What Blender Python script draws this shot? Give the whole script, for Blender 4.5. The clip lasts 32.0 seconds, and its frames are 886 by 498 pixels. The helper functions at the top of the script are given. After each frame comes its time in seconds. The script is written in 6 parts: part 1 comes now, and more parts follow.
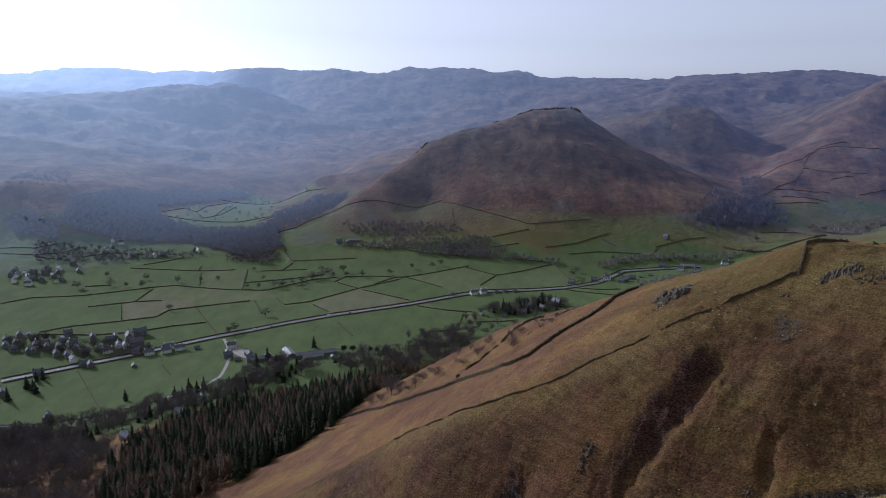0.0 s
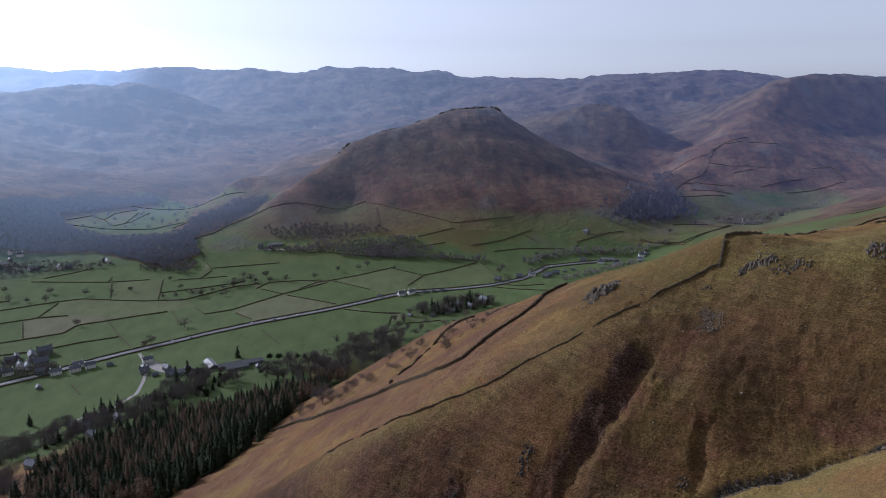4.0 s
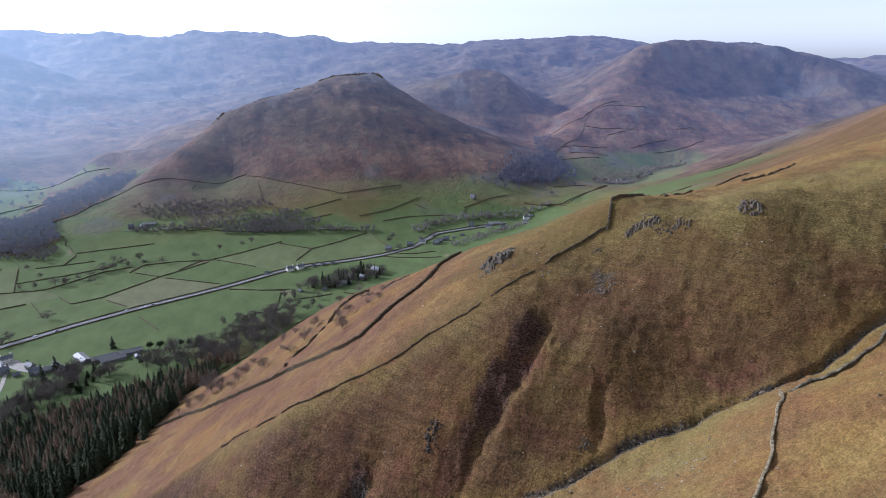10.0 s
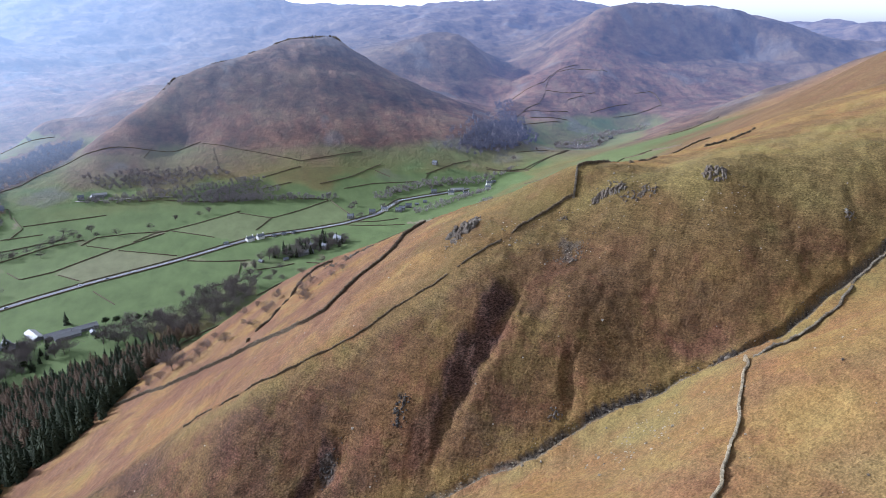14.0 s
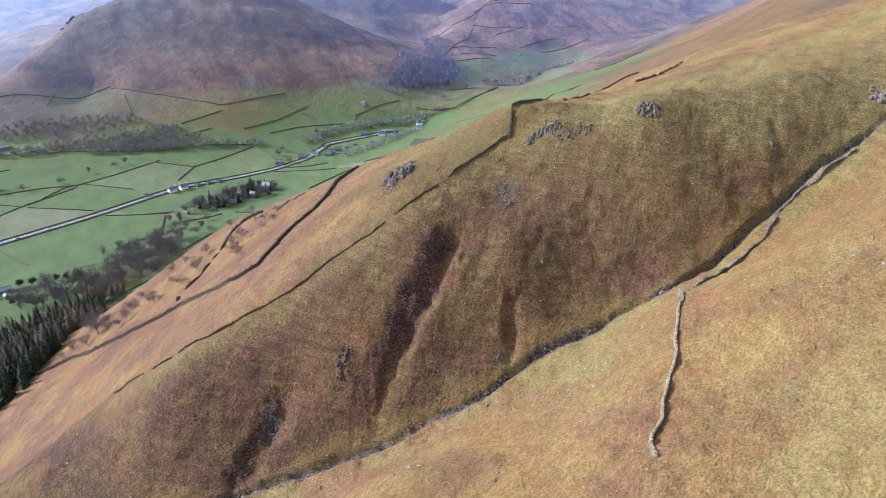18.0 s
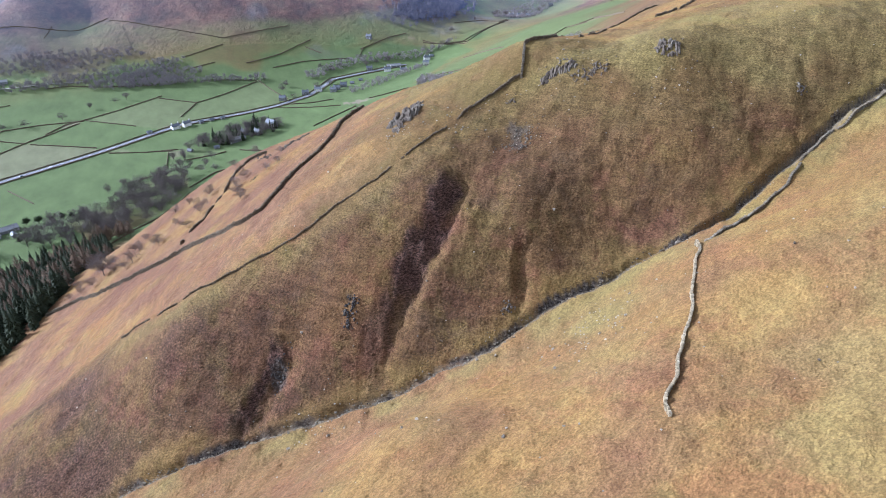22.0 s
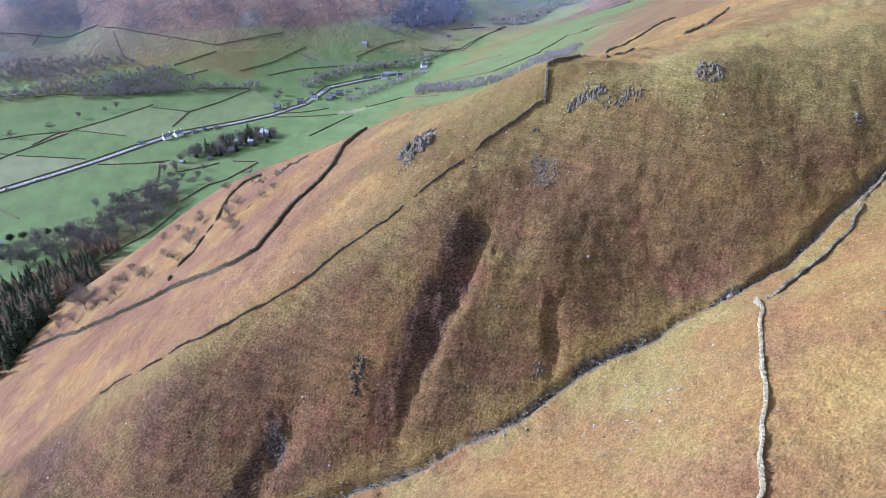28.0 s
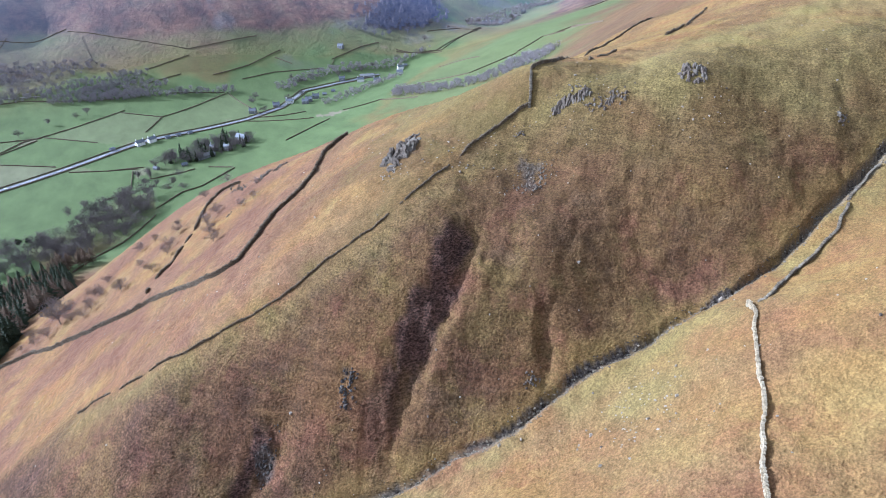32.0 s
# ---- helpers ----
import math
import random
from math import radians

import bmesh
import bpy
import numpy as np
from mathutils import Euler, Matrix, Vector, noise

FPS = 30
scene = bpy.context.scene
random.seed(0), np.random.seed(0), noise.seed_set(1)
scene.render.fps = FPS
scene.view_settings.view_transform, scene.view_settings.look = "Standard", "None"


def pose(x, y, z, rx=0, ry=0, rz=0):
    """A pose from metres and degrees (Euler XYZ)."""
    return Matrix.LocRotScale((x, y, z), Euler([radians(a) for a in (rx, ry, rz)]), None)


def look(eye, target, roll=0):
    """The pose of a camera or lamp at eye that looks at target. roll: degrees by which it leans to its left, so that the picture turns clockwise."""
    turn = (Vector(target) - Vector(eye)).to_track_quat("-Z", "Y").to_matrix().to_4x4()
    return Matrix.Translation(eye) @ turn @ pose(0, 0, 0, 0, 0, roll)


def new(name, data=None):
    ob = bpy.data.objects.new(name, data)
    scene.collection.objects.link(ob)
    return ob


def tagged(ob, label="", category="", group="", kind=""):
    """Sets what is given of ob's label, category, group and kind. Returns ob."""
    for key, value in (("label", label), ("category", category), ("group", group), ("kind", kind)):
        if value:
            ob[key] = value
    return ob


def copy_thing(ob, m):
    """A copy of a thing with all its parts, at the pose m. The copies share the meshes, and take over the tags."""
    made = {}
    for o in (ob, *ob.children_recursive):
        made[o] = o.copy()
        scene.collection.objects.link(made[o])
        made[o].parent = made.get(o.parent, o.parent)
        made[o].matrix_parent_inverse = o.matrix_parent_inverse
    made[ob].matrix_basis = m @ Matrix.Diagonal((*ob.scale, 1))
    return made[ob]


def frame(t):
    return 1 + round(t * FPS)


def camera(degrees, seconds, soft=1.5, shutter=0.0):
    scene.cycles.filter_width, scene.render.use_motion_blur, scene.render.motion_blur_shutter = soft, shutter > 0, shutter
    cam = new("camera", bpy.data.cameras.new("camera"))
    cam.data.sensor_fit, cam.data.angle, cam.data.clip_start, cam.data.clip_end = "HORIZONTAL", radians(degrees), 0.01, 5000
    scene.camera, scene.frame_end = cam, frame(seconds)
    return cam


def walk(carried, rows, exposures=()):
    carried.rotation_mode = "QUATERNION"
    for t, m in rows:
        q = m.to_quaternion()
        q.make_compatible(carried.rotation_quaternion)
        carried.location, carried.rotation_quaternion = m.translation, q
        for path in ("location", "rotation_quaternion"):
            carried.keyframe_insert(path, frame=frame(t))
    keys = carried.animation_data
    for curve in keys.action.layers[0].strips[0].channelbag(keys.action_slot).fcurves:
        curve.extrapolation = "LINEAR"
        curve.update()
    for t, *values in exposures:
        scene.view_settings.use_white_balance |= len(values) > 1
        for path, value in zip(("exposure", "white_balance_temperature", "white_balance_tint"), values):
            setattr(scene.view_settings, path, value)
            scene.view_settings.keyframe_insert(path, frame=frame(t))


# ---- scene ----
cam = camera(70.04, 32.0, soft=0.7)
ROWS = [  # seconds, x, y, z, pitch, roll, yaw
    (0.0, 0.00, 0.00, 329.80, -13.59, 0.22, -0.01),
    (0.5, -0.20, 0.77, 329.80, -13.56, 0.19, -1.03),
    (1.0, -0.39, 1.53, 329.80, -13.52, 0.16, -1.92),
    (1.5, -0.59, 2.29, 329.80, -13.48, 0.14, -2.91),
    (2.0, -0.79, 3.06, 329.80, -13.47, 0.11, -3.83),
    (2.5, -0.99, 3.83, 329.80, -13.46, 0.08, -4.75),
    (4.5, -2.00, 6.97, 329.80, -13.66, -0.02, -7.77),
    (5.0, -2.26, 7.76, 329.80, -13.67, -0.05, -8.74),
    (5.5, -2.47, 8.54, 329.80, -13.71, -0.08, -9.89),
    (6.0, -2.60, 9.30, 329.80, -14.07, -0.11, -10.93),
    (6.5, -2.64, 10.04, 329.80, -14.84, -0.12, -11.79),
    (7.0, -2.60, 10.77, 329.80, -14.94, -0.14, -12.61),
    (7.5, -2.52, 11.48, 329.80, -15.02, -0.16, -13.40),
    (8.0, -2.40, 12.19, 329.80, -15.26, -0.18, -14.19),
    (8.5, -2.29, 12.90, 329.80, -15.57, -0.20, -14.69),
    (9.0, -2.20, 13.60, 329.80, -15.91, -0.22, -15.39),
    (9.5, -2.13, 14.30, 329.80, -16.22, -0.20, -16.34),
    (10.0, -2.06, 15.00, 329.80, -16.51, -0.17, -17.38),
    (10.5, -2.00, 15.69, 329.80, -16.84, -0.14, -18.48),
    (11.0, -1.93, 16.38, 329.80, -17.16, -0.12, -19.41),
    (11.5, -1.86, 17.06, 329.80, -17.54, -0.09, -19.86),
    (12.0, -1.78, 17.74, 329.80, -17.92, -0.07, -19.90),
    (12.5, -1.69, 18.42, 329.80, -18.32, -0.04, -19.87),
    (13.0, -1.60, 19.10, 329.80, -18.72, -0.01, -19.93),
    (13.5, -1.50, 19.77, 329.80, -19.15, -0.02, -20.30),
    (15.5, -1.03, 22.43, 329.80, -21.00, -0.04, -23.54),
    (16.0, -0.90, 23.10, 329.80, -21.61, -0.05, -24.41),
    (16.5, -0.77, 23.76, 329.80, -22.41, -0.06, -25.10),
    (17.0, -0.66, 24.42, 329.80, -23.24, -0.06, -25.70),
    (17.5, -0.53, 25.07, 329.80, -24.05, -0.07, -26.46),
    (18.0, -0.39, 25.73, 329.80, -24.92, -0.07, -27.36),
    (18.5, -0.22, 26.41, 329.80, -25.76, -0.08, -28.20),
    (19.0, 0.00, 27.10, 329.80, -26.59, -0.09, -29.02),
    (19.5, 0.25, 27.75, 329.80, -27.41, -0.09, -29.63),
    (20.0, 0.52, 28.34, 329.80, -28.22, -0.10, -28.76),
    (20.5, 0.83, 28.98, 329.80, -29.03, -0.10, -28.03),
    (21.0, 1.18, 29.76, 329.80, -29.77, -0.11, -27.49),
    (21.5, 1.60, 30.80, 329.80, -30.45, -0.11, -27.05),
    (22.0, 2.10, 32.08, 329.80, -30.57, -0.12, -26.69),
    (22.5, 2.66, 33.53, 329.80, -30.59, -0.12, -26.40),
    (23.0, 3.20, 35.20, 329.80, -30.61, -0.13, -26.19),
    (23.5, 3.70, 37.14, 329.80, -30.61, -0.10, -26.05),
    (24.0, 4.19, 39.35, 329.80, -30.61, -0.07, -25.92),
    (24.5, 4.67, 41.74, 329.80, -30.61, -0.05, -25.86),
    (25.0, 5.14, 44.22, 329.80, -30.58, -0.02, -25.82),
    (25.5, 5.60, 46.70, 329.80, -30.54, 0.00, -25.82),
    (27.5, 7.40, 57.00, 329.80, -30.31, 0.11, -27.44),
    (28.0, 7.70, 58.98, 329.80, -30.21, 0.14, -27.31),
    (28.5, 7.90, 60.60, 329.80, -30.16, 0.12, -27.20),
    (29.0, 7.95, 61.55, 329.80, -30.12, 0.11, -27.03),
    (29.5, 7.89, 62.01, 329.80, -30.10, 0.10, -27.41),
    (30.0, 7.80, 62.40, 329.80, -30.13, 0.09, -28.55),
    (30.5, 7.70, 62.81, 329.80, -30.15, 0.08, -29.48),
    (31.0, 7.58, 63.13, 329.80, -30.15, 0.07, -30.16),
    (31.5, 7.43, 63.40, 329.80, -30.17, 0.06, -30.32),
    (32.0, 7.30, 63.70, 329.80, -30.13, 0.05, -29.51),
]
PATH = [(t, pose(x, y, z, 0, 0, yaw) @ pose(0, 0, 0, 90 + pitch, 0, 0) @ pose(0, 0, 0, 0, 0, roll)) for t, x, y, z, pitch, roll, yaw in ROWS]
walk(cam, PATH, exposures=[(0, -0.8, 5350, 18), (6, -0.53, 5350, 18), (9, -0.1, 5300, 17), (13, 0.44, 5250, 16), (19, 0.86, 5100, 16), (25, 0.92, 4900, 16), (32, 1.0, 4800, 15)])

# ---- light ----
SUN_AZ, SUN_EL = -50.0, 25.0  # degrees: clockwise from the +y axis, and above the horizon
world = bpy.data.worlds.new("sky")
scene.world = world
world.use_nodes = True
wn = world.node_tree.nodes
sky = wn.new("ShaderNodeTexSky")
sky.sky_type, sky.sun_disc = "NISHITA", False
sky.sun_elevation, sky.sun_rotation = radians(SUN_EL), radians(SUN_AZ)
sky.altitude, sky.air_density, sky.dust_density, sky.ozone_density = 400, 1.0, 1.2, 2.0
wn["Background"].inputs["Strength"].default_value = 0.15
pale = wn.new("ShaderNodeHueSaturation")  # thin high cloud takes the blue out of the sky
pale.inputs["Saturation"].default_value, pale.inputs["Value"].default_value = 0.11, 1.32
world.node_tree.links.new(sky.outputs[0], pale.inputs["Color"])
world.node_tree.links.new(pale.outputs[0], wn["Background"].inputs["Color"])
sun = new("sun", bpy.data.lights.new("sun", "SUN"))
sun.data.energy, sun.data.angle, sun.data.color = 5.0, radians(0.53), (1.0, 0.95, 0.89)
_a, _e = radians(SUN_AZ), radians(SUN_EL)
sun.matrix_world = look((0, 0, 900), (-math.sin(_a) * math.cos(_e), -math.cos(_a) * math.cos(_e), 900 - math.sin(_e)))

# ---- materials ----
MATERIALS = {}


class Nodes:
    """Short hand for building a node material."""

    def __init__(self, name, rough=0.9, spec=0.2):
        self.mat = bpy.data.materials.new(name)
        self.mat.use_nodes = True
        self.tree = self.mat.node_tree
        self.out = self.tree.nodes["Material Output"]
        self.bsdf = self.tree.nodes["Principled BSDF"]
        self.bsdf.inputs["Roughness"].default_value = rough
        self.bsdf.inputs["Specular IOR Level"].default_value = spec
        self.coord = None
        MATERIALS[name] = self.mat

    def add(self, kind, **inputs):
        node = self.tree.nodes.new("ShaderNode" + kind)
        for key, value in inputs.items():
            self.set(node, key, value)
        return node

    def set(self, node, key, value):
        socket = node.inputs[int(key[1:])] if key[0] == "i" and key[1:].isdigit() else node.inputs[key.replace("_", " ")]
        if isinstance(value, bpy.types.NodeSocket):
            self.tree.links.new(value, socket)
        else:
            socket.default_value = value

    def place(self):
        if self.coord is None:
            self.coord = self.add("NewGeometry").outputs["Position"]
        return self.coord

    def local(self):
        return self.add("TexCoord").outputs["Object"]

    def noise(self, size, detail=4.0, rough=0.6, at=None, stretch=None):
        at = at or self.place()
        if stretch:
            m = self.add("Mapping", Vector=at, Scale=stretch)
            at = m.outputs[0]
        n = self.add("TexNoise", Vector=at, Scale=1.0 / size, Detail=detail, Roughness=rough)
        return n.outputs["Fac"]

    def ramp(self, value, *stops):
        r = self.add("ValToRGB", Fac=value)
        els = r.color_ramp.elements
        while len(els) < len(stops):
            els.new(0.5)
        for e, (p, c) in zip(els, stops):
            e.position = p
            e.color = (*c, 1) if isinstance(c, tuple) else (c, c, c, 1)
        return r.outputs["Color"]

    def mix(self, fac, a, b, kind="MIX"):
        m = self.add("Mix")
        m.data_type, m.blend_type = "RGBA", kind
        for sock, v in ((m.inputs[0], fac), (m.inputs[6], a), (m.inputs[7], b)):
            if isinstance(v, bpy.types.NodeSocket):
                self.tree.links.new(v, sock)
            elif isinstance(v, tuple):
                sock.default_value = (*v, 1)
            else:
                sock.default_value = v
        return m.outputs[2]

    def math(self, op, a, b=0.0):
        m = self.add("Math")
        m.operation = op
        for sock, v in zip(m.inputs, (a, b)):
            if isinstance(v, bpy.types.NodeSocket):
                self.tree.links.new(v, sock)
            else:
                sock.default_value = v
        return m.outputs[0]

    def attr(self, name):
        a = self.add("Attribute")
        a.attribute_name = name
        return a.outputs["Fac"]

    def colour(self, value):
        self.set(self.bsdf, "Base Color", value if not isinstance(value, tuple) else (*value, 1))
        return self

    def bump(self, value, depth=0.1, strength=1.0):
        b = self.add("Bump", Height=value, Distance=depth, Strength=strength)
        self.set(self.bsdf, "Normal", b.outputs[0])
        return self


HAZE_COLOURS = ((0.098, 0.142, 0.275), (0.500, 0.655, 0.860))  # haze given off by far surfaces: away from the sun, towards it


def ground_material(distant=False):
    n = Nodes("distant_fells" if distant else "moor_and_meadow", 0.95, 0.1)
    mid, broad, small = n.noise(8, 6, 0.7), n.noise(34, 5, 0.65), n.noise(1.6, 5, 0.65)
    tone = n.mix(0.62, mid, broad)
    comb = n.noise(0.62, 3, 0.66, stretch=(0.7, 1.0, 1.4))
    straw = n.ramp(tone, (0.32, (0.350, 0.188, 0.062)), (0.5, (0.400, 0.248, 0.074)), (0.66, (0.430, 0.300, 0.094)))
    pink = n.ramp(tone, (0.32, (0.180, 0.088, 0.050)), (0.5, (0.255, 0.134, 0.073)), (0.68, (0.335, 0.200, 0.102)))
    bracken = n.ramp(tone, (0.26, (0.135, 0.063, 0.038)), (0.45, (0.165, 0.083, 0.044)), (0.58, (0.188, 0.104, 0.047)), (0.76, (0.205, 0.132, 0.050)))
    turf = n.ramp(tone, (0.26, (0.190, 0.130, 0.044)), (0.5, (0.222, 0.160, 0.052)), (0.74, (0.262, 0.205, 0.070)))
    slope = n.noise(95, 9, 0.72)
    heather = n.ramp(slope, (0.34, (0.052, 0.042, 0.036)), (0.48, (0.112, 0.085, 0.060)), (0.6, (0.165, 0.126, 0.080)), (0.72, (0.21, 0.17, 0.11)))
    rust = n.ramp(slope, (0.36, (0.092, 0.051, 0.038)), (0.5, (0.195, 0.107, 0.070)), (0.64, (0.30, 0.180, 0.112)))
    field = n.ramp(n.attr("field"), (0.0, (0.092, 0.124, 0.046)), (0.3, (0.111, 0.135, 0.056)), (0.55, (0.131, 0.141, 0.069)), (0.8, (0.151, 0.146, 0.085)), (1.0, (0.176, 0.152, 0.104)))
    sward = n.ramp(n.noise(26, 6, 0.7, stretch=(1, 0.5, 1)), (0.3, 0.78), (0.5, 1.0), (0.7, 1.2))
    meadow = n.mix(0.85, field, sward, "MULTIPLY")
    patch, other = n.noise(19, 7, 0.68), n.noise(27, 7, 0.68, stretch=(1.3, 0.8, 1.0))
    straw = n.mix(n.ramp(patch, (0.50, 0.0), (0.60, 0.75)), straw, (0.365, 0.180, 0.068))
    straw = n.mix(n.ramp(other, (0.53, 0.0), (0.62, 0.6)), straw, (0.350, 0.275, 0.080))
    bracken = n.mix(n.ramp(patch, (0.52, 0.0), (0.60, 0.7)), bracken, (0.215, 0.092, 0.058))
    bracken = n.mix(n.ramp(other, (0.50, 0.0), (0.60, 0.75)), bracken, (0.190, 0.132, 0.044))
    bracken = n.mix(n.ramp(patch, (0.38, 0.4), (0.45, 0.0)), bracken, (0.118, 0.070, 0.052))
    turf = n.mix(n.ramp(other, (0.48, 0.0), (0.60, 0.7)), turf, (0.205, 0.112, 0.050))
    c = n.mix(n.attr("pink"), straw, pink)
    c = n.mix(n.attr("bracken"), c, bracken)
    c = n.mix(n.attr("turf"), c, turf)
    c = n.mix(n.attr("ling_shade"), c, n.ramp(comb, (0.36, (0.036, 0.024, 0.022)), (0.62, (0.150, 0.082, 0.060))))
    c = n.mix(n.attr("lime"), c, (0.340, 0.285, 0.095))
    c = n.mix(n.attr("heather"), c, heather)
    c = n.mix(n.attr("rust"), c, rust)
    # clumps, and terraces that follow the slope
    terrace = n.noise(1.9, 4, 0.6, stretch=(0.2, 0.2, 1.6))
    fine = n.noise(0.42, 2, 0.6)
    rank = n.math("ADD", 0.36, n.math("MULTIPLY", n.attr("bracken"), 0.34))
    c = n.mix(rank, c, n.ramp(comb, (0.34, 0.36), (0.5, 1.0), (0.64, 1.55)), "MULTIPLY")
    c = n.mix(rank, c, n.ramp(terrace, (0.36, 0.74), (0.5, 1.0), (0.62, 1.22)), "MULTIPLY")
    c = n.mix(0.45, c, n.ramp(small, (0.34, 0.65), (0.66, 1.35)), "MULTIPLY")
    c = n.mix(0.45, c, n.ramp(fine, (0.36, 0.6), (0.64, 1.4)), "MULTIPLY")
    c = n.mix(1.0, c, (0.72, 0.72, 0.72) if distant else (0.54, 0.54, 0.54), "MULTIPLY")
    c = n.mix(n.attr("meadow"), c, meadow)
    c = n.mix(n.attr("scree"), c, n.ramp(n.noise(3, 5, 0.7), (0.3, (0.05, 0.048, 0.045)), (0.7, (0.20, 0.19, 0.18))))
    # dark earth tone that also carries the painted shade of the cut bank
    c = n.mix(n.attr("peat_shade"), c, n.ramp(n.noise(0.8, 4, 0.7), (0.4, (0.025, 0.020, 0.016)), (0.66, (0.12, 0.10, 0.08))))
    n.colour(c)
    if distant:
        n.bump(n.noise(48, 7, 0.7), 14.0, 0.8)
        # haze before the fells, painted on as emission that grows with distance
        n.set(n.bsdf, "Emission Color", n.mix(n.attr("sunward"), *HAZE_COLOURS))
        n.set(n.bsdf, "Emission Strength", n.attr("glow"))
    else:
        n.bump(n.mix(0.18, comb, terrace), 0.85, 0.8)
    return n.mat


# ---- the lie of the land: ridge, gill and valley lines (x, y, z) ----
VALLEY = [(-714, 969, 0), (-562, 747, 0), (-472, 615, 0), (-467, 1032, 0), (-319, 682, 1), (-159, 921, 0), (35, 1038, 0), (222, 1102, 2), (-770, 1146, 7), (-427, 1203, 4), (-698, 1300, 14), (341, 1162, 7), (545, 1187, 12), (904, 1401, 30), (-208, 1343, 22), (19, 1286, 20), (246, 1234, 16), (-386, 573, 4), (13, 825, 2), (-173, 741, 4), (-543, 1643, 24), (-454, 1907, 28), (-399, 2073, 34)]
HELM_FOOT = [(-394, 1370, 24), (-332, 1496, 45), (-260, 1561, 66), (-61, 1524, 80), (86, 1432, 76), (182, 1375, 70), (266, 1351, 66), (389, 1351, 64), (496, 1343, 66), (655, 1400, 80)]
HELM_RIDGE = [(-202, 1557, 105), (-138, 1634, 146), (-59, 1699, 196), (24, 1760, 225), (120, 1816, 246), (221, 1867, 276), (264, 1882, 287), (332, 1901, 291), (392, 1910, 290), (432, 1891, 260), (505, 1811, 208), (579, 1736, 168), (650, 1668, 130), (720, 1617, 100), (783, 1576, 85)]
HELM_LEE = [(-216, 1666, 77), (-147, 1744, 107), (-63, 1809, 147), (25, 1870, 174), (128, 1926, 196), (234, 1976, 223), (351, 2010, 234), (456, 1999, 206), (560, 1889, 160)]
HELM_BACK = [(-384, 1912, 88), (-268, 2083, 113), (-128, 2246, 137), (32, 2350, 145), (249, 2437, 164), (449, 2358, 170)]
GIBSON = [(556, 2292, 221), (700, 2304, 270), (794, 2305, 286), (888, 2345, 289), (927, 2244, 270), (948, 2137, 224), (940, 1997, 156), (885, 1857, 89)]
GREENBURN = [(808, 1616, 86), (878, 1805, 96), (1023, 2124, 135), (1169, 2386, 188), (1373, 2675, 244)]
STEEL = [(901, 1737, 120), (1027, 1839, 155), (1158, 1937, 200), (1334, 2063, 281), (1451, 2117, 345), (1540, 2152, 383), (1707, 2125, 375), (1870, 2091, 365), (2006, 2031, 354), (1988, 2032, 354), (2079, 1923, 309), (2109, 1813, 245), (2120, 1721, 200)]
STEEL_FOOT = [(757, 1484, 67), (910, 1548, 75), (1160, 1648, 100), (1295, 1696, 123), (1563, 1786, 167), (1725, 1729, 171), (1917, 1699, 177), (2044, 1656, 186)]
STEEL_FACE = [(1440, 2010, 250), (1560, 2030, 262), (1720, 2000, 258), (1870, 1970, 248), (1990, 1910, 236)]
RAISE = [(948, 1435, 34), (1141, 1530, 42), (1128, 1355, 91), (1397, 1449, 112), (1656, 1540, 134), (1904, 1638, 154)]
BACKRIDGE = [(-1270, 4317, 500), (-1073, 4370, 481), (-856, 4418, 495), (-558, 4465, 475), (-367, 4485, 484), (-243, 4493, 522), (-58, 4480, 526), (249, 4443, 511), (508, 4371, 487), (795, 4277, 431), (1129, 4149, 433), (1449, 4048, 455), (1744, 3931, 469), (1963, 3770, 480), (2203, 3576, 453), (2219, 3455, 434)]
PLATEAU = [(-416, 3274, 176), (-133, 3397, 200), (-602, 3041, 146), (-287, 3889, 297), (210, 3694, 285), (-730, 3729, 281), (1210, 3079, 336), (1552, 3033, 316), (275, 3699, 286), (-12, 3209, 185)]
LEFTFELL = [(-2008, 2229, 308), (-1891, 2456, 311), (-1806, 2642, 297), (-1735, 2748, 301), (-1653, 2856, 305), (-1541, 2974, 295), (-1496, 3164, 339), (-1399, 3263, 362), (-1269, 3369, 375), (-1114, 3528, 380), (-988, 3617, 343), (-793, 3716, 265)]
LEFTSLOPE = [(-1424, 2055, 184), (-1224, 2180, 157), (-1160, 2712, 147), (-1037, 1471, 121), (-883, 1682, 92), (-846, 2085, 92), (-796, 2684, 96), (-631, 2107, 53), (-855, 1373, 60), (-1153, 1436, 60), (-782, 1618, 50), (-679, 1964, 36), (-939, 1306, 24)]
LEFTBACK = [(-2255, 3303, 309), (-1980, 3590, 324), (-1668, 3963, 342), (-1187, 4081, 327)]
FARRANGE = [(-2987, 3821, 417), (-2720, 4016, 443), (-2518, 4145, 464), (-2240, 4302, 496), (-2090, 4377, 503), (-1902, 4462, 489), (-1704, 4541, 462), (-1566, 4590, 438), (3382, 3136, 296), (3470, 3037, 322), (3579, 2907, 351), (3698, 2753, 317)]
EASTSLOPE = [(664, 957, 112), (698, 868, 142), (806, 838, 173), (923, 860, 188), (1149, 982, 214), (1372, 1021, 269)]
GILL = [(235, 152, 270), (205, 150, 258), (185, 147, 250), (160, 146, 241), (137, 149, 235), (118, 149, 228), (100, 150, 221), (84, 149, 215), (70, 150, 210), (58, 154, 204), (42, 160, 197), (22, 166, 191), (3, 172, 186), (-40, 185, 168), (-100, 205, 142), (-200, 250, 95), (-320, 330, 45)]
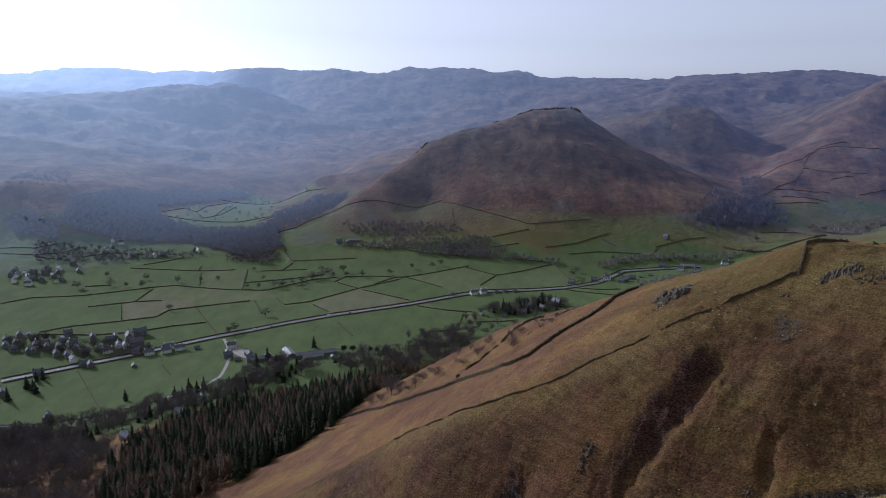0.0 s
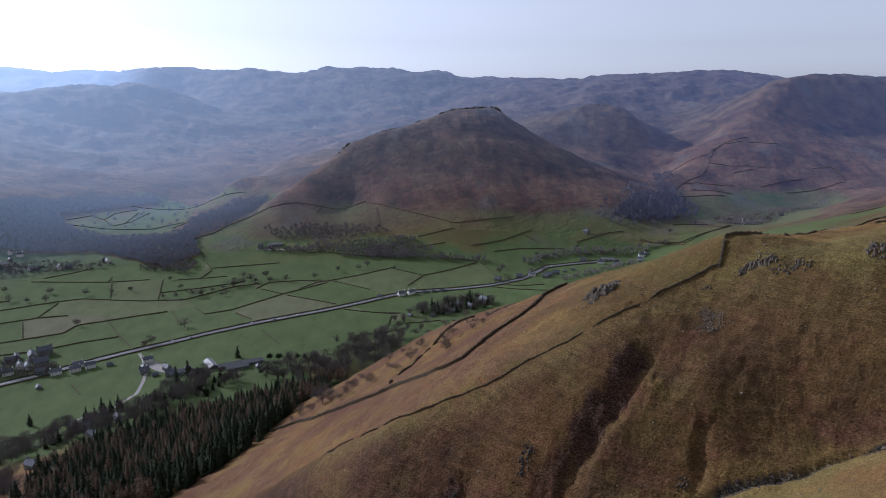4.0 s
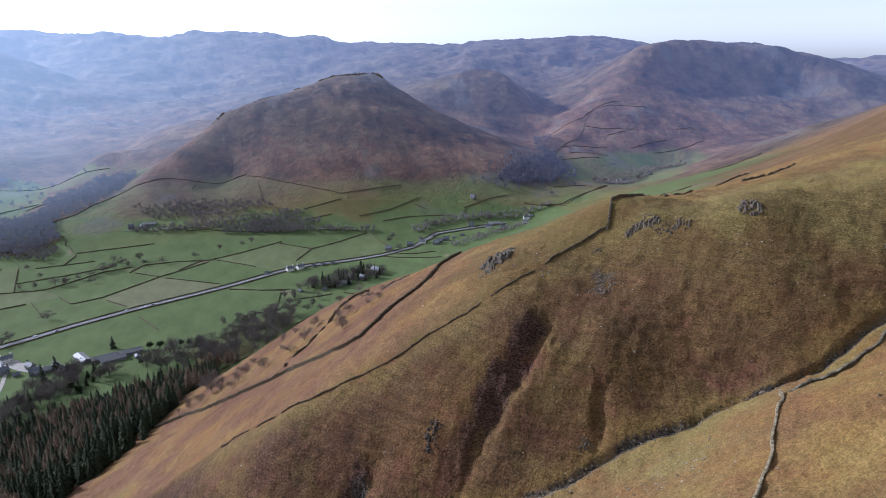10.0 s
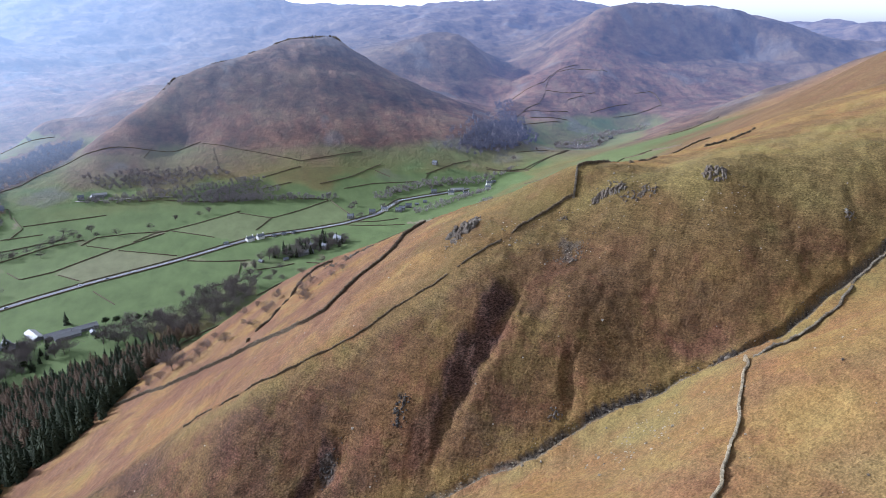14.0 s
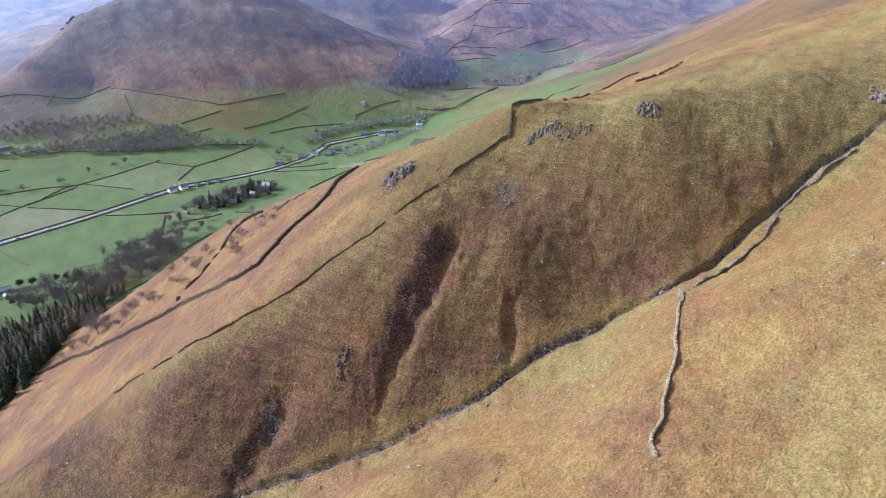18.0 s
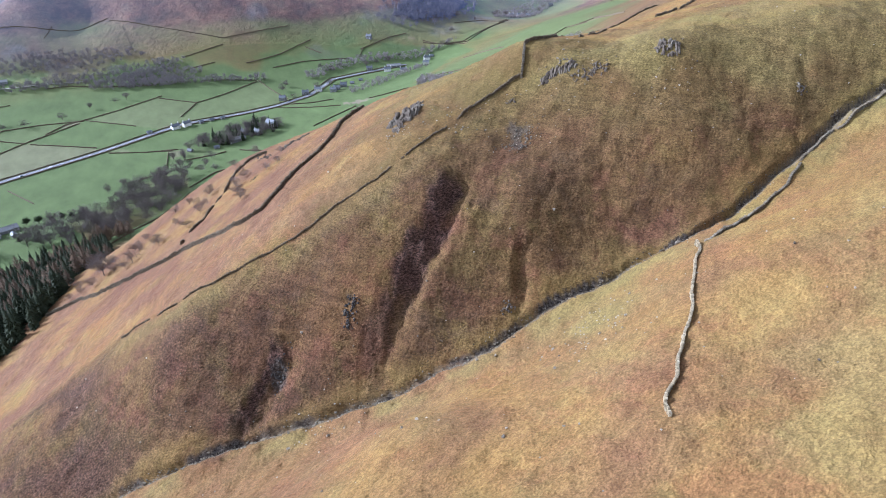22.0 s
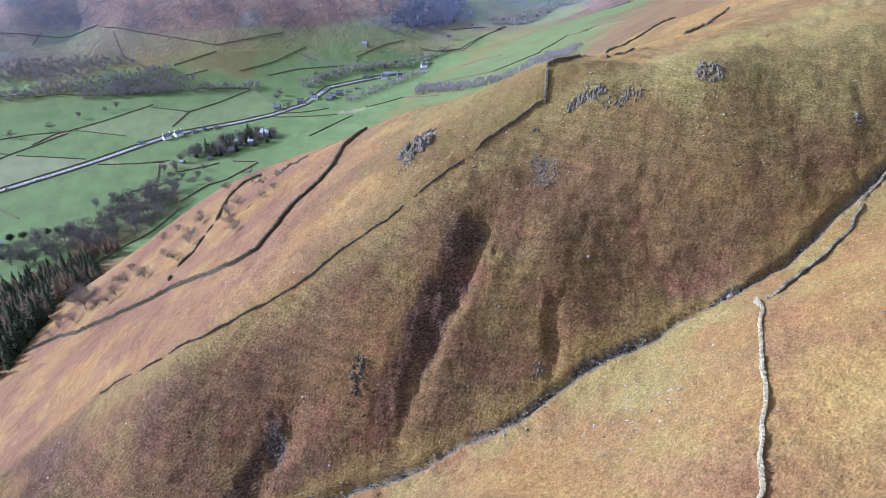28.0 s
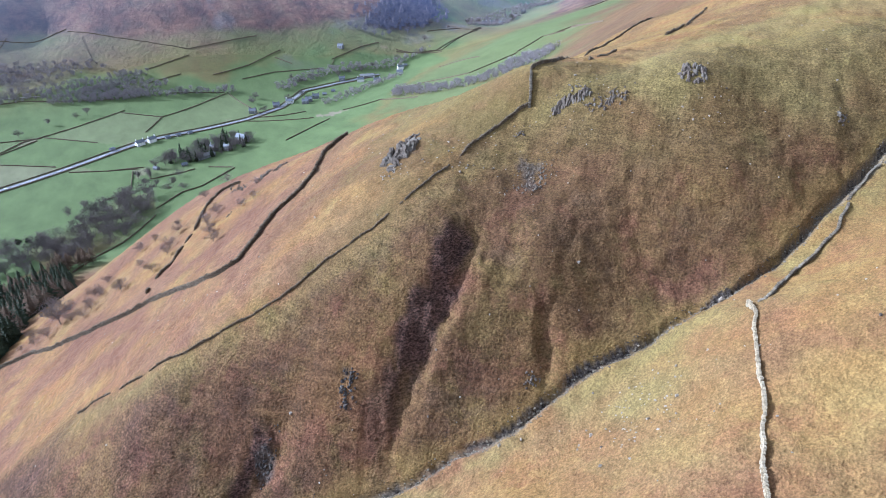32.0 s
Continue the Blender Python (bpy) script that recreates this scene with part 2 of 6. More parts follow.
NEARBANK = [(136, 138, 240), (115, 135, 233), (96, 139, 222), (56, 111, 228), (42, 134, 215), (68, 102, 234), (77, 89, 242), (101, 109, 241), (108, 83, 250), (113, 102, 246), (134, 110, 255), (170, 110, 267), (210, 110, 280), (150, 60, 275), (80, 40, 262), (0, 60, 238), (0, 110, 217), (-60, 110, 200), (-60, 40, 228), (0, 0, 262), (200, 30, 305), (280, 120, 300), (-150, 120, 150)]
FARBANK = [(170, 221, 275), (140, 237, 273), (134, 228, 266), (90, 237, 253), (47, 183, 215), (31, 219, 222), (83, 196, 244), (97, 189, 243), (22, 188, 200), (119, 206, 252), (165, 188, 267.5), (202, 166, 267.5), (173, 158, 252.5), (160, 174, 258.5), (176, 200, 278), (145, 221, 270), (37, 318, 200), (-35, 393, 137), (103, 265, 250), (-53, 340, 140), (-20, 260, 181), (-60, 230, 165), (-110, 300, 118), (0, 215, 204), (60, 290, 221), (0, 330, 175), (225, 190, 283), (240, 180, 284), (268, 170, 286), (185, 181, 269.5), (206, 178, 275), (190, 163, 260), (105, 189, 246), (102, 180, 241.5)]
CREST = [(137, 268, 261), (125, 291, 249), (112, 318, 235), (96, 350, 216), (79, 395, 193), (58, 455, 160), (270, 313, 260), (313, 297, 279), (356, 276, 296), (500, 230, 345), (180, 290, 250), (208, 326, 243), (180, 262, 268), (215, 300, 257), (262, 340, 249), (315, 383, 242), (364, 419, 235), (406, 449, 233)]
BEHINDCREST = [(200, 420, 190), (300, 420, 205), (420, 400, 235), (100, 480, 140), (0, 560, 60), (160, 620, 70), (330, 600, 115), (-110, 520, 55), (-200, 480, 50), (-280, 430, 50), (-140, 640, 12), (60, 700, 14), (200, 790, 18), (330, 900, 28), (480, 760, 105)]
SOUTH = [(0, -150, 330), (250, -150, 400), (600, 0, 430), (700, 350, 400), (-250, -50, 160), (-500, 150, 40), (-800, 300, 6), (-700, 600, 2), (-900, -500, 5), (0, -1200, 520), (1200, -300, 560), (1600, 500, 420), (-1500, -1500, 60), (-3000, -500, 300), (-4500, 1500, 380), (0, -4500, 450), (4500, -1500, 500), (4700, 1200, 420), (3000, 1200, 380), (3300, 2400, 330), (-2600, 1400, 300), (-1500, 700, 40), (-1500, 1200, 90), (-3300, 3300, 380), (0, 4900, 420), (-1600, 4600, 420), (1700, 4600, 420), (3000, 3900, 400), (2900, 2300, 160)]
CONTROL = [*VALLEY, *HELM_FOOT, *HELM_RIDGE, *HELM_LEE, *HELM_BACK, *GIBSON, *GREENBURN, *STEEL, *STEEL_FOOT, *STEEL_FACE, *RAISE, *BACKRIDGE, *PLATEAU, *LEFTFELL, *LEFTSLOPE, *LEFTBACK, *FARRANGE, *EASTSLOPE, *GILL, *NEARBANK, *FARBANK, *CREST, *BEHINDCREST, *SOUTH]
GILL_BED = [(251, 155), (216, 154), (185, 150), (160, 147), (140, 147), (125, 150), (100, 153), (87, 154), (73, 154), (61, 158), (50, 161), (35, 166), (21, 172), (3, 177), (-40, 187), (-100, 206), (-200, 250)]
GULLIES = [  # bed, depth, width of the north-west side, width of the other
    ([(93, 199), (90, 195), (83, 188), (76, 184.5), (70, 182), (62, 177), (54, 172), (50, 167)], 3.9, 8.5, 6.5),
    ([(93, 193), (80, 182), (75, 179), (68, 175), (61, 170), (57, 165)], -0.5, 4.0, 7.0),
    ([(31, 190), (24, 186), (17, 182), (11, 178.5), (3, 175)], 2.8, 6.5, 6.5),
    ([(99, 172), (96, 166), (93, 160), (91, 156)], 1.2, 2.6, 5.0),
    ([(213, 174), (209, 168), (205, 162), (201, 156)], 0.7, 2.8, 4.5),
    ([(118, 210), (112, 203), (104, 193), (97, 183)], 0.7, 5.0, 7.0),
    ([(144, 188), (136, 183), (130, 168), (126, 154)], 0.4, 2.0, 2.0),
]
BOUNDARY_WALL = [(-66, 375), (-45, 356), (-33, 337), (-19, 321), (-5, 305), (8, 293), (18, 276), (27, 259), (36, 252), (45, 261), (55, 275), (64, 276), (75, 287), (90, 314), (107, 328)]
MIDDLE_WALL = [(-21, 250), (-5, 235), (16, 223), (27, 220), (35, 217), (46, 217), (56, 216), (69, 214), (84, 217), (101, 223), (108, 226)]
JOIN_WALL = [(106, 225), (112, 228), (122, 229), (129, 230), (134, 228)]
KINK_WALL = [(133, 227), (134, 228), (137, 233), (140, 238)]
BRACKEN_WALL = [(65, 379), (54, 386), (45, 374), (33, 340), (20, 321), (14, 319), (7, 306)]
PALE_WALL = [(136, 138), (127, 130), (121, 124), (116, 120), (109, 114), (103, 110), (100, 108), (96, 104), (92, 101), (88, 99), (83, 95), (77, 89)]
GILL_WALL = [(136, 137), (138, 135), (157, 141), (165, 141), (176, 144), (186, 146), (192, 150), (213, 152), (231, 151)]
FIELD_WALLS_A = [
    [(-717, 974), (-685, 1007), (-611, 1020), (-514, 1064), (-476, 1077), (-377, 1059), (-312, 1058), (-239, 1120), (-196, 1132)],
    [(-570, 963), (-507, 989), (-506, 1060)],
    [(-507, 989), (-463, 996)],
    [(-521, 975), (-488, 907)],
    [(-579, 852), (-545, 879), (-485, 903), (-440, 921), (-435, 953), (-399, 968), (-318, 1003)],
    [(-574, 844), (-497, 845), (-445, 858), (-402, 882), (-355, 901)],
    [(-401, 974), (-355, 901), (-316, 841)],
    [(-315, 1007), (-282, 937)],
    [(-352, 1060), (-377, 1178)],
    [(-434, 1080), (-462, 1164)],
    [(-360, 1099), (-292, 1119), (-229, 1144)],
    [(-281, 1018), (-258, 981), (-221, 993), (-150, 1068), (-75, 1125)],
]
FIELD_WALLS_B = [
    [(-211, 978), (-178, 940)],
    [(-142, 1061), (-53, 1002)],
    [(-191, 1102), (-146, 1066)],
    [(-68, 1132), (1, 1071)],
    [(-324, 1274), (-299, 1216), (-311, 1167)],
    [(-301, 1228), (-173, 1246)],
    [(-350, 1167), (-259, 1180)],
    [(-451, 724), (-356, 606)],
    [(-354, 742), (-330, 710)],
    [(-449, 582), (-399, 587), (-356, 601), (-330, 617), (-301, 641)],
    [(-157, 893), (-125, 834)],
    [(44, 1184), (99, 1140), (148, 1163), (216, 1202)],
    [(99, 1140), (66, 1083)],
    [(217, 1205), (243, 1094)],
    [(123, 1231), (217, 1205)],
    [(101, 1276), (161, 1285)],
    [(210, 1268), (279, 1280), (354, 1313)],
    [(332, 1292), (359, 1262)],
]
FIELD_WALLS_C = [
    [(433, 1259), (508, 1285), (552, 1290)],
    [(576, 1244), (637, 1202), (773, 1262)],
    [(1, 955), (49, 945)],
    [(-724, 1604), (-692, 1679), (-652, 1647), (-656, 1732), (-624, 1809)],
    [(-652, 1647), (-607, 1573), (-583, 1630), (-583, 1774)],
    [(-591, 1602), (-609, 1763)],
    [(-453, 1523), (-425, 1581)],
    [(-690, 1560), (-600, 1540), (-500, 1530), (-440, 1580)],
    [(-660, 1850), (-560, 1850), (-450, 1840), (-330, 1800)],

    [(-387, 1343), (-378, 1396), (-337, 1422), (-313, 1462), (-269, 1494), (-238, 1512), (-112, 1500), (1, 1502)],
    [(-101, 1509), (-119, 1471)],
    [(0, 1495), (79, 1430), (145, 1380), (187, 1349), (247, 1349), (323, 1356)],
    [(787, 1580), (886, 1667), (945, 1697), (1014, 1784), (1070, 1744), (1154, 1715)],
]
FIELD_WALLS_D = [
    [(1020, 1796), (1054, 1840), (1111, 1881), (1185, 1864), (1268, 1825)],
    [(1079, 1627), (1174, 1640), (1218, 1640)],
    [(1138, 1599), (1256, 1585), (1310, 1600), (1342, 1671), (1332, 1690), (1274, 1688)],
    [(868, 1651), (1007, 1634)],
    [(863, 1599), (974, 1578)],
    [(569, 1251), (642, 1192), (723, 1239), (800, 1286)],
]
ROAD = [(-524, 691), (-460, 740), (-406, 776), (-357, 814), (-314, 844), (-236, 891), (-140, 940), (1, 1016), (64, 1049), (216, 1071), (279, 1095), (341, 1160), (435, 1164), (504, 1181)]
FIELD_WALLS_E = [
    [(20, 1466), (27, 1381)],
    [(104, 1319), (187, 1333)],
    [(423, 1235), (443, 1264)],
    [(572, 1257), (639, 1181)],
    [(-124, 1293), (-91, 1293), (-43, 1271), (41, 1242), (73, 1259)],
    [(-123, 1095), (-95, 1127), (-75, 1133), (-23, 1154), (52, 1192)],
    [(-43, 976), (10, 953), (42, 942)],
]
FIELD_WALLS_F = [
    [(32, 940), (24, 887)],
    [(214, 1060), (306, 996)],
    [(235, 924), (292, 955), (322, 969)],
    [(350, 992), (408, 972), (429, 882)],
    [(41, 796), (77, 830), (100, 834), (151, 873), (118, 902)],
    [(630, 833), (655, 812), (607, 702)],
    [(911, 1092), (955, 1067), (1058, 1105)],
]
UPPER_WALL = [(140, 238), (152, 241), (186, 268), (222, 300), (262, 333), (298, 352), (330, 364), (364, 395), (406, 440)]
RUINED_WALL = [(217, 251), (251, 270), (280, 288), (300, 300)]
LOW_RUIN = [(166, 238), (180, 245), (188, 247)]
FIELD_WALLS_G = [
    [(574, 843), (600, 844), (629, 855), (634, 809)],
    [(559, 1057), (571, 1028), (576, 946)],
    [(454, 1014), (484, 950), (509, 872), (551, 845), (572, 833)],
    [(651, 819), (624, 730)],
    [(-326, 1268), (-337, 1314), (-387, 1334), (-399, 1391), (-362, 1395)],
    [(-199, 1104), (-181, 1137), (-131, 1140), (-67, 1130)],
    [(927, 1839), (977, 1841), (1037, 1837), (1115, 1893), (1194, 1889)],
    [(1048, 1708), (1109, 1708)],
    [(807, 1552), (935, 1555)],
    [(666, 1299), (747, 1302), (762, 1269), (804, 1301)],
    [(227, 1072), (271, 1050), (308, 1044)],
    [(-902, 1249), (-824, 1234), (-777, 1251), (-751, 1288)],
    [(-925, 1283), (-844, 1268), (-799, 1291)],
    [(-726, 1242), (-686, 1276), (-612, 1266)],
    [(-606, 1182), (-526, 1172), (-469, 1166), (-396, 1175)],
    [(-593, 1200), (-550, 1230), (-525, 1254)],
    [(-469, 1166), (-474, 1202)],
    [(-632, 1069), (-588, 1080)],
    [(-818, 1226), (-744, 1213)],
    [(254, 1244), (317, 1247), (405, 1234)],
    [(-48, 662), (-26, 694), (-1, 719), (40, 780)],
    [(50, 934), (48, 898), (88, 900), (107, 904)],
    [(25, 886), (15, 865), (-18, 852)],
]
SIDE_VALLEY = [(-737, 1648), (-698, 1539), (-590, 1491), (-476, 1474), (-433, 1566), (-461, 1732), (-358, 1771), (-296, 1788), (-384, 1869), (-697, 2021), (-676, 1927), (-579, 1918), (-665, 1732)]
LAWNS = [[(-350, 591), (-309, 600), (-282, 550), (-318, 541)], [(-285, 640), (-250, 640), (-240, 600), (-270, 590)], [(-150, 735), (-95, 770), (-70, 700), (-120, 690)]]
CREST_EDGE = ([140, 160, 182, 198, 207, 222, 248, 300], [252, 234, 213, 204, 198, 194, 189, 186])  # x and y of the line where straw grass begins
WOODS = {
    "valley": [(-886, 1501), (-855, 1715), (-791, 1741), (-730, 1600), (-698, 1539), (-593, 1463), (-441, 1448), (-412, 1487), (-340, 1301), (-392, 1236), (-562, 1351), (-743, 1343), (-844, 1353)],
    "corner": [(-981, 1376), (-920, 1402), (-843, 1375), (-812, 1293), (-918, 1331)],
    "inner": [(-809, 1645), (-794, 1784), (-642, 2016), (-604, 1945), (-732, 1672)],
    "ravine": [(548, 1351), (600, 1320), (676, 1325), (772, 1440), (800, 1540), (746, 1540), (640, 1450)],
    "side": [(-427, 1600), (-353, 1747), (-264, 1734), (-256, 1535), (-322, 1447), (-394, 1371), (-400, 1302)],
    "slope": [(450, 1010), (470, 860), (500, 790), (552, 800), (535, 700), (500, 680), (470, 760), (440, 860), (420, 960)],
    "belt": [(-100, 690), (-40, 690), (0, 730), (40, 790), (45, 850), (10, 860), (-40, 800), (-90, 760), (-130, 720)],
}


TABLES = {}


def vnoise(x, y, seed=0):
    """Smooth value noise in -1..1 over a unit lattice."""
    if seed not in TABLES:
        TABLES[seed] = (np.random.RandomState(seed + 7).permutation(512) / 1.0).astype(np.int32)
    table = TABLES[seed]
    xi, yi = np.floor(x).astype(np.int32), np.floor(y).astype(np.int32)
    fx, fy = x - xi, y - yi
    fx, fy = fx * fx * (3 - 2 * fx), fy * fy * (3 - 2 * fy)

    def corner(a, b):
        return table[(table[(xi + a) & 511] + yi + b) & 511] / 255.5 - 1.0

    low = corner(0, 0) * (1 - fx) + corner(1, 0) * fx
    high = corner(0, 1) * (1 - fx) + corner(1, 1) * fx
    return low * (1 - fy) + high * fy


def fbm(x, y, size, octaves=4, seed=0, gain=0.5):
    total, amount = 0.0, 1.0
    for n in range(octaves):
        total = total + amount * vnoise(x / size + 13.7 * n, y / size - 5.1 * n, seed + n)
        size, amount = size * 0.47, amount * gain
    return total


def step(a, b, v):
    u = np.clip((v - a) / (b - a), 0, 1)
    return u * u * (3 - 2 * u)


def densify(points, spacing):
    """The points of a polyline at even steps."""
    pts = np.array(points, float)
    run = np.r_[0, np.cumsum(np.hypot(*np.diff(pts[:, :2], axis=0).T))]
    s = np.arange(0, run[-1], spacing)
    return np.stack([np.interp(s, run, pts[:, k]) for k in range(pts.shape[1])], 1)


def line_distance(x, y, points):
    """Distance to a polyline, and how far along it (0..1) the nearest place lies."""
    best, along = np.full(np.shape(x), 1e9), np.zeros(np.shape(x))
    count = len(points) - 1
    for n in range(count):
        (ax, ay), (bx, by) = points[n][:2], points[n + 1][:2]
        u = np.clip(((x - ax) * (bx - ax) + (y - ay) * (by - ay)) / ((bx - ax) ** 2 + (by - ay) ** 2 + 1e-9), 0, 1)
        d = np.hypot(x - ax - u * (bx - ax), y - ay - u * (by - ay))
        near = d < best
        best, along = np.where(near, d, best), np.where(near, (n + u) / count, along)
    return best, along


_bed = densify(GILL_BED, 9.0)
_bed[:, 1] += 1.7 * vnoise(_bed[:, 0] / 13.0, np.full(len(_bed), 0.4), 66) + 0.8 * vnoise(_bed[:, 0] / 6.1, np.full(len(_bed), 7.4), 67)
GILL_BED = [tuple(p) for p in _bed]  # the beck winds between its banks
GILL_CUTS = [(GILL_BED, 0.8, 6.0), ([(x, y + 0.6) for x, y in GILL_BED], 2.7, 1.05)]  # bed, depth, half width
CONTROL_POINTS = np.array(CONTROL, float)
_p = CONTROL_POINTS[:, :2]
_soft = 6.0 + 0.016 * np.hypot(_p[:, 0], _p[:, 1] - 30)
_kernel = np.sqrt(((_p[:, None] - _p[None]) ** 2).sum(-1) + _soft[None] ** 2)
_count = len(_p)
_system = np.zeros((_count + 1, _count + 1))
_system[:_count, :_count] = _kernel + 0.5 * np.eye(_count)
_system[_count, :_count] = _system[:_count, _count] = 1
WEIGHTS = np.linalg.solve(_system, np.r_[CONTROL_POINTS[:, 2], 0])


def height(x, y):
    """The ground's height: a smooth surface over the plan's ridge and valley lines, its gullies and its roughness."""
    x, y = np.atleast_1d(np.asarray(x, float)), np.atleast_1d(np.asarray(y, float))
    z = np.full(x.shape, WEIGHTS[-1])
    for (px, py), w, c in zip(_p, WEIGHTS, _soft):
        z += w * np.sqrt((x - px) ** 2 + (y - py) ** 2 + c * c)
    r = np.hypot(x, y - 30)
    close = (np.abs(x - 60) < 420) & (np.abs(y - 190) < 420)
    if close.any():
        u, v = x[close], y[close]
        wob = 1 + 0.4 * vnoise(u / 7, v / 7, 5) + 0.2 * vnoise(u / 2.6, v / 2.6, 8)
        dip = np.zeros(u.shape)
        for points, depth, width in GILL_CUTS:
            d, s = line_distance(u, v, points)
            run = np.array(points[::-1], float)
            bank = v > np.interp(u, run[:, 0], run[:, 1])
            lean = np.where(bank, 0.6, 1.3) if depth > 2.5 else 1.0
            deep = 0.75 + 0.55 * step(120, 180, u) if depth > 2.5 else 1.0
            dip += deep * depth * np.exp(-(d / (width * wob * lean)) ** 2) * np.sin(np.pi * np.clip(0.08 + 0.9 * s, 0, 1)) ** 0.6
        for points, depth, wide, narrow in GULLIES:
            d, s = line_distance(u, v, points)
            run = np.array(points[::-1], float)
            bank = v > np.interp(u, run[:, 0], run[:, 1])
            d = np.sqrt(d * d + 0.8) - 0.9
            side = np.where(bank, wide, narrow) * (0.2 + 0.8 * wob)
            dent = np.clip(1 - d / np.maximum(side, 1.0), 0, 1) ** 1.35 * np.sin(np.pi * np.clip(0.05 + 0.9 * s**0.65, 0, 1)) ** 0.7
            dip += depth * dent
            if depth > 1:
                dip += np.minimum(2.2 * dent, 1) * (0.9 * fbm(u, v, 4.5, 3, 71, 0.6) + 0.3 * np.abs(vnoise(u / 1.3, v / 1.3, 72)))
        z[close] -= dip
    fell = step(45, 110, z) * step(1150, 1500, y + 0.25 * np.abs(x))
    helm = np.exp(-(((x - 330) / 420) ** 2 + ((y - 1700) / 260) ** 2))
    face = np.exp(-(((x - 1780) / 460) ** 2 + ((y - 1950) / 140) ** 2))
    wild = fell * (1 - 0.75 * helm) * (1 - 0.7 * face)
    ridge = 1 - np.abs(fbm(x, y, 330, 4, 3, 0.5))
    knoll = 1 - np.abs(fbm(x, y + 0.4 * x, 75, 4, 17, 0.6))
    z += wild * (9 * fbm(x, y, 320, 3, 9) + (10 + 20 * step(1900, 2900, r)) * (ridge - 0.62) + (4 + 3 * step(1900, 2900, r)) * (knoll - 0.6))
    z += fell * helm * 6 * step(150, 215, z) * (1 - np.abs(fbm(x, y, 60, 3, 14)))
    z += fell * (helm + face) * 2.2 * fbm(x, y, 45, 3, 15, 0.6)
    hill = (1 - step(500, 900, r)) * step(8, 40, z)
    z += hill * (0.42 * fbm(x, y, 26, 3, 21) + 0.36 * fbm(x, y, 5.0, 3, 31))
    box = (r < 420) & (r > 60)
    z[box] += 0.20 * fbm(x[box] / 1.7, y[box], 2.2, 3, 35, 0.65)
    z += (1 - fell) * (1 - hill) * 0.8 * fbm(x, y, 160, 3, 41)
    return z


def attribute(mesh, name, values):
    mesh.attributes.new(name, "FLOAT", "POINT").data.foreach_set("value", np.asarray(values, np.float32))


def mesh_from(name, verts, faces, material):
    mesh = bpy.data.meshes.new(name)
    mesh.from_pydata(verts, [], faces)
    for m in material if isinstance(material, (list, tuple)) else (material,):
        mesh.materials.append(m)
    return mesh


def haze_glow(x, y):
    """How strongly far surfaces glow in place of haze, beyond the valley floor."""
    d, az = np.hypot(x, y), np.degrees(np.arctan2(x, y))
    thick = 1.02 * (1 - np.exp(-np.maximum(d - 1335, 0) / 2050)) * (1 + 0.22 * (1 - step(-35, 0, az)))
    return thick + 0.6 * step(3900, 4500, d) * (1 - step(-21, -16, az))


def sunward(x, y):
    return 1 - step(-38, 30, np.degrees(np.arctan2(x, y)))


def build_ground():
    angles = np.r_[np.arange(-42, 70, 0.16), np.arange(70, 318, 4.0)]
    radii = [0.0, 20.0]
    while radii[-1] < 4950:
        radii.append(radii[-1] * (1.0048 if 90 < radii[-1] < 340 else 1.0072) + 0.2)
    radii = np.array(radii)
    A, R = np.meshgrid(np.radians(angles), radii)
    X, Y = R * np.sin(A), 20 + R * np.cos(A)
    Z = height(X.ravel(), Y.ravel())
    verts = np.stack([X.ravel(), Y.ravel(), Z], 1)
    rows, cols = A.shape
    i, j = np.meshgrid(np.arange(rows - 1), np.arange(cols), indexing="ij")
    k = (j + 1) % cols
    quads = np.stack([i * cols + j, i * cols + k, (i + 1) * cols + k, (i + 1) * cols + j], -1).reshape(-1, 4)[:, ::-1]
    dist = np.hypot(X, Y).ravel()
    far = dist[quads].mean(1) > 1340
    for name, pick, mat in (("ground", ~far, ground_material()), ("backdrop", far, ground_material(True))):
        q = quads[pick]
        used, inverse = np.unique(q, return_inverse=True)
        mesh = bpy.data.meshes.new(name)
        flat = inverse.reshape(-1, 4).astype(np.int32)
        mesh.vertices.add(len(used))
        mesh.vertices.foreach_set("co", verts[used].ravel())
        mesh.loops.add(flat.size)
        mesh.loops.foreach_set("vertex_index", flat.ravel())
        mesh.polygons.add(len(flat))
        mesh.polygons.foreach_set("loop_start", np.arange(0, flat.size, 4, dtype=np.int32))
        mesh.polygons.foreach_set("use_smooth", np.ones(len(flat), bool))
        mesh.materials.append(mat)
        mesh.update(calc_edges=True)
        x, y, z = verts[used].T
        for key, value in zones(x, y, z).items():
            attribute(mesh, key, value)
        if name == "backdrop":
            attribute(mesh, "glow", haze_glow(x, y))
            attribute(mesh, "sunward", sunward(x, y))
        ob = new(name, mesh)
        if name == "ground":
            tagged(ob, "valley meadows below brown bracken and grass fells", "ground", kind="structure")
        else:
            tagged(ob, "hazy blue distant fells on the horizon", "backdrop", kind="structure")


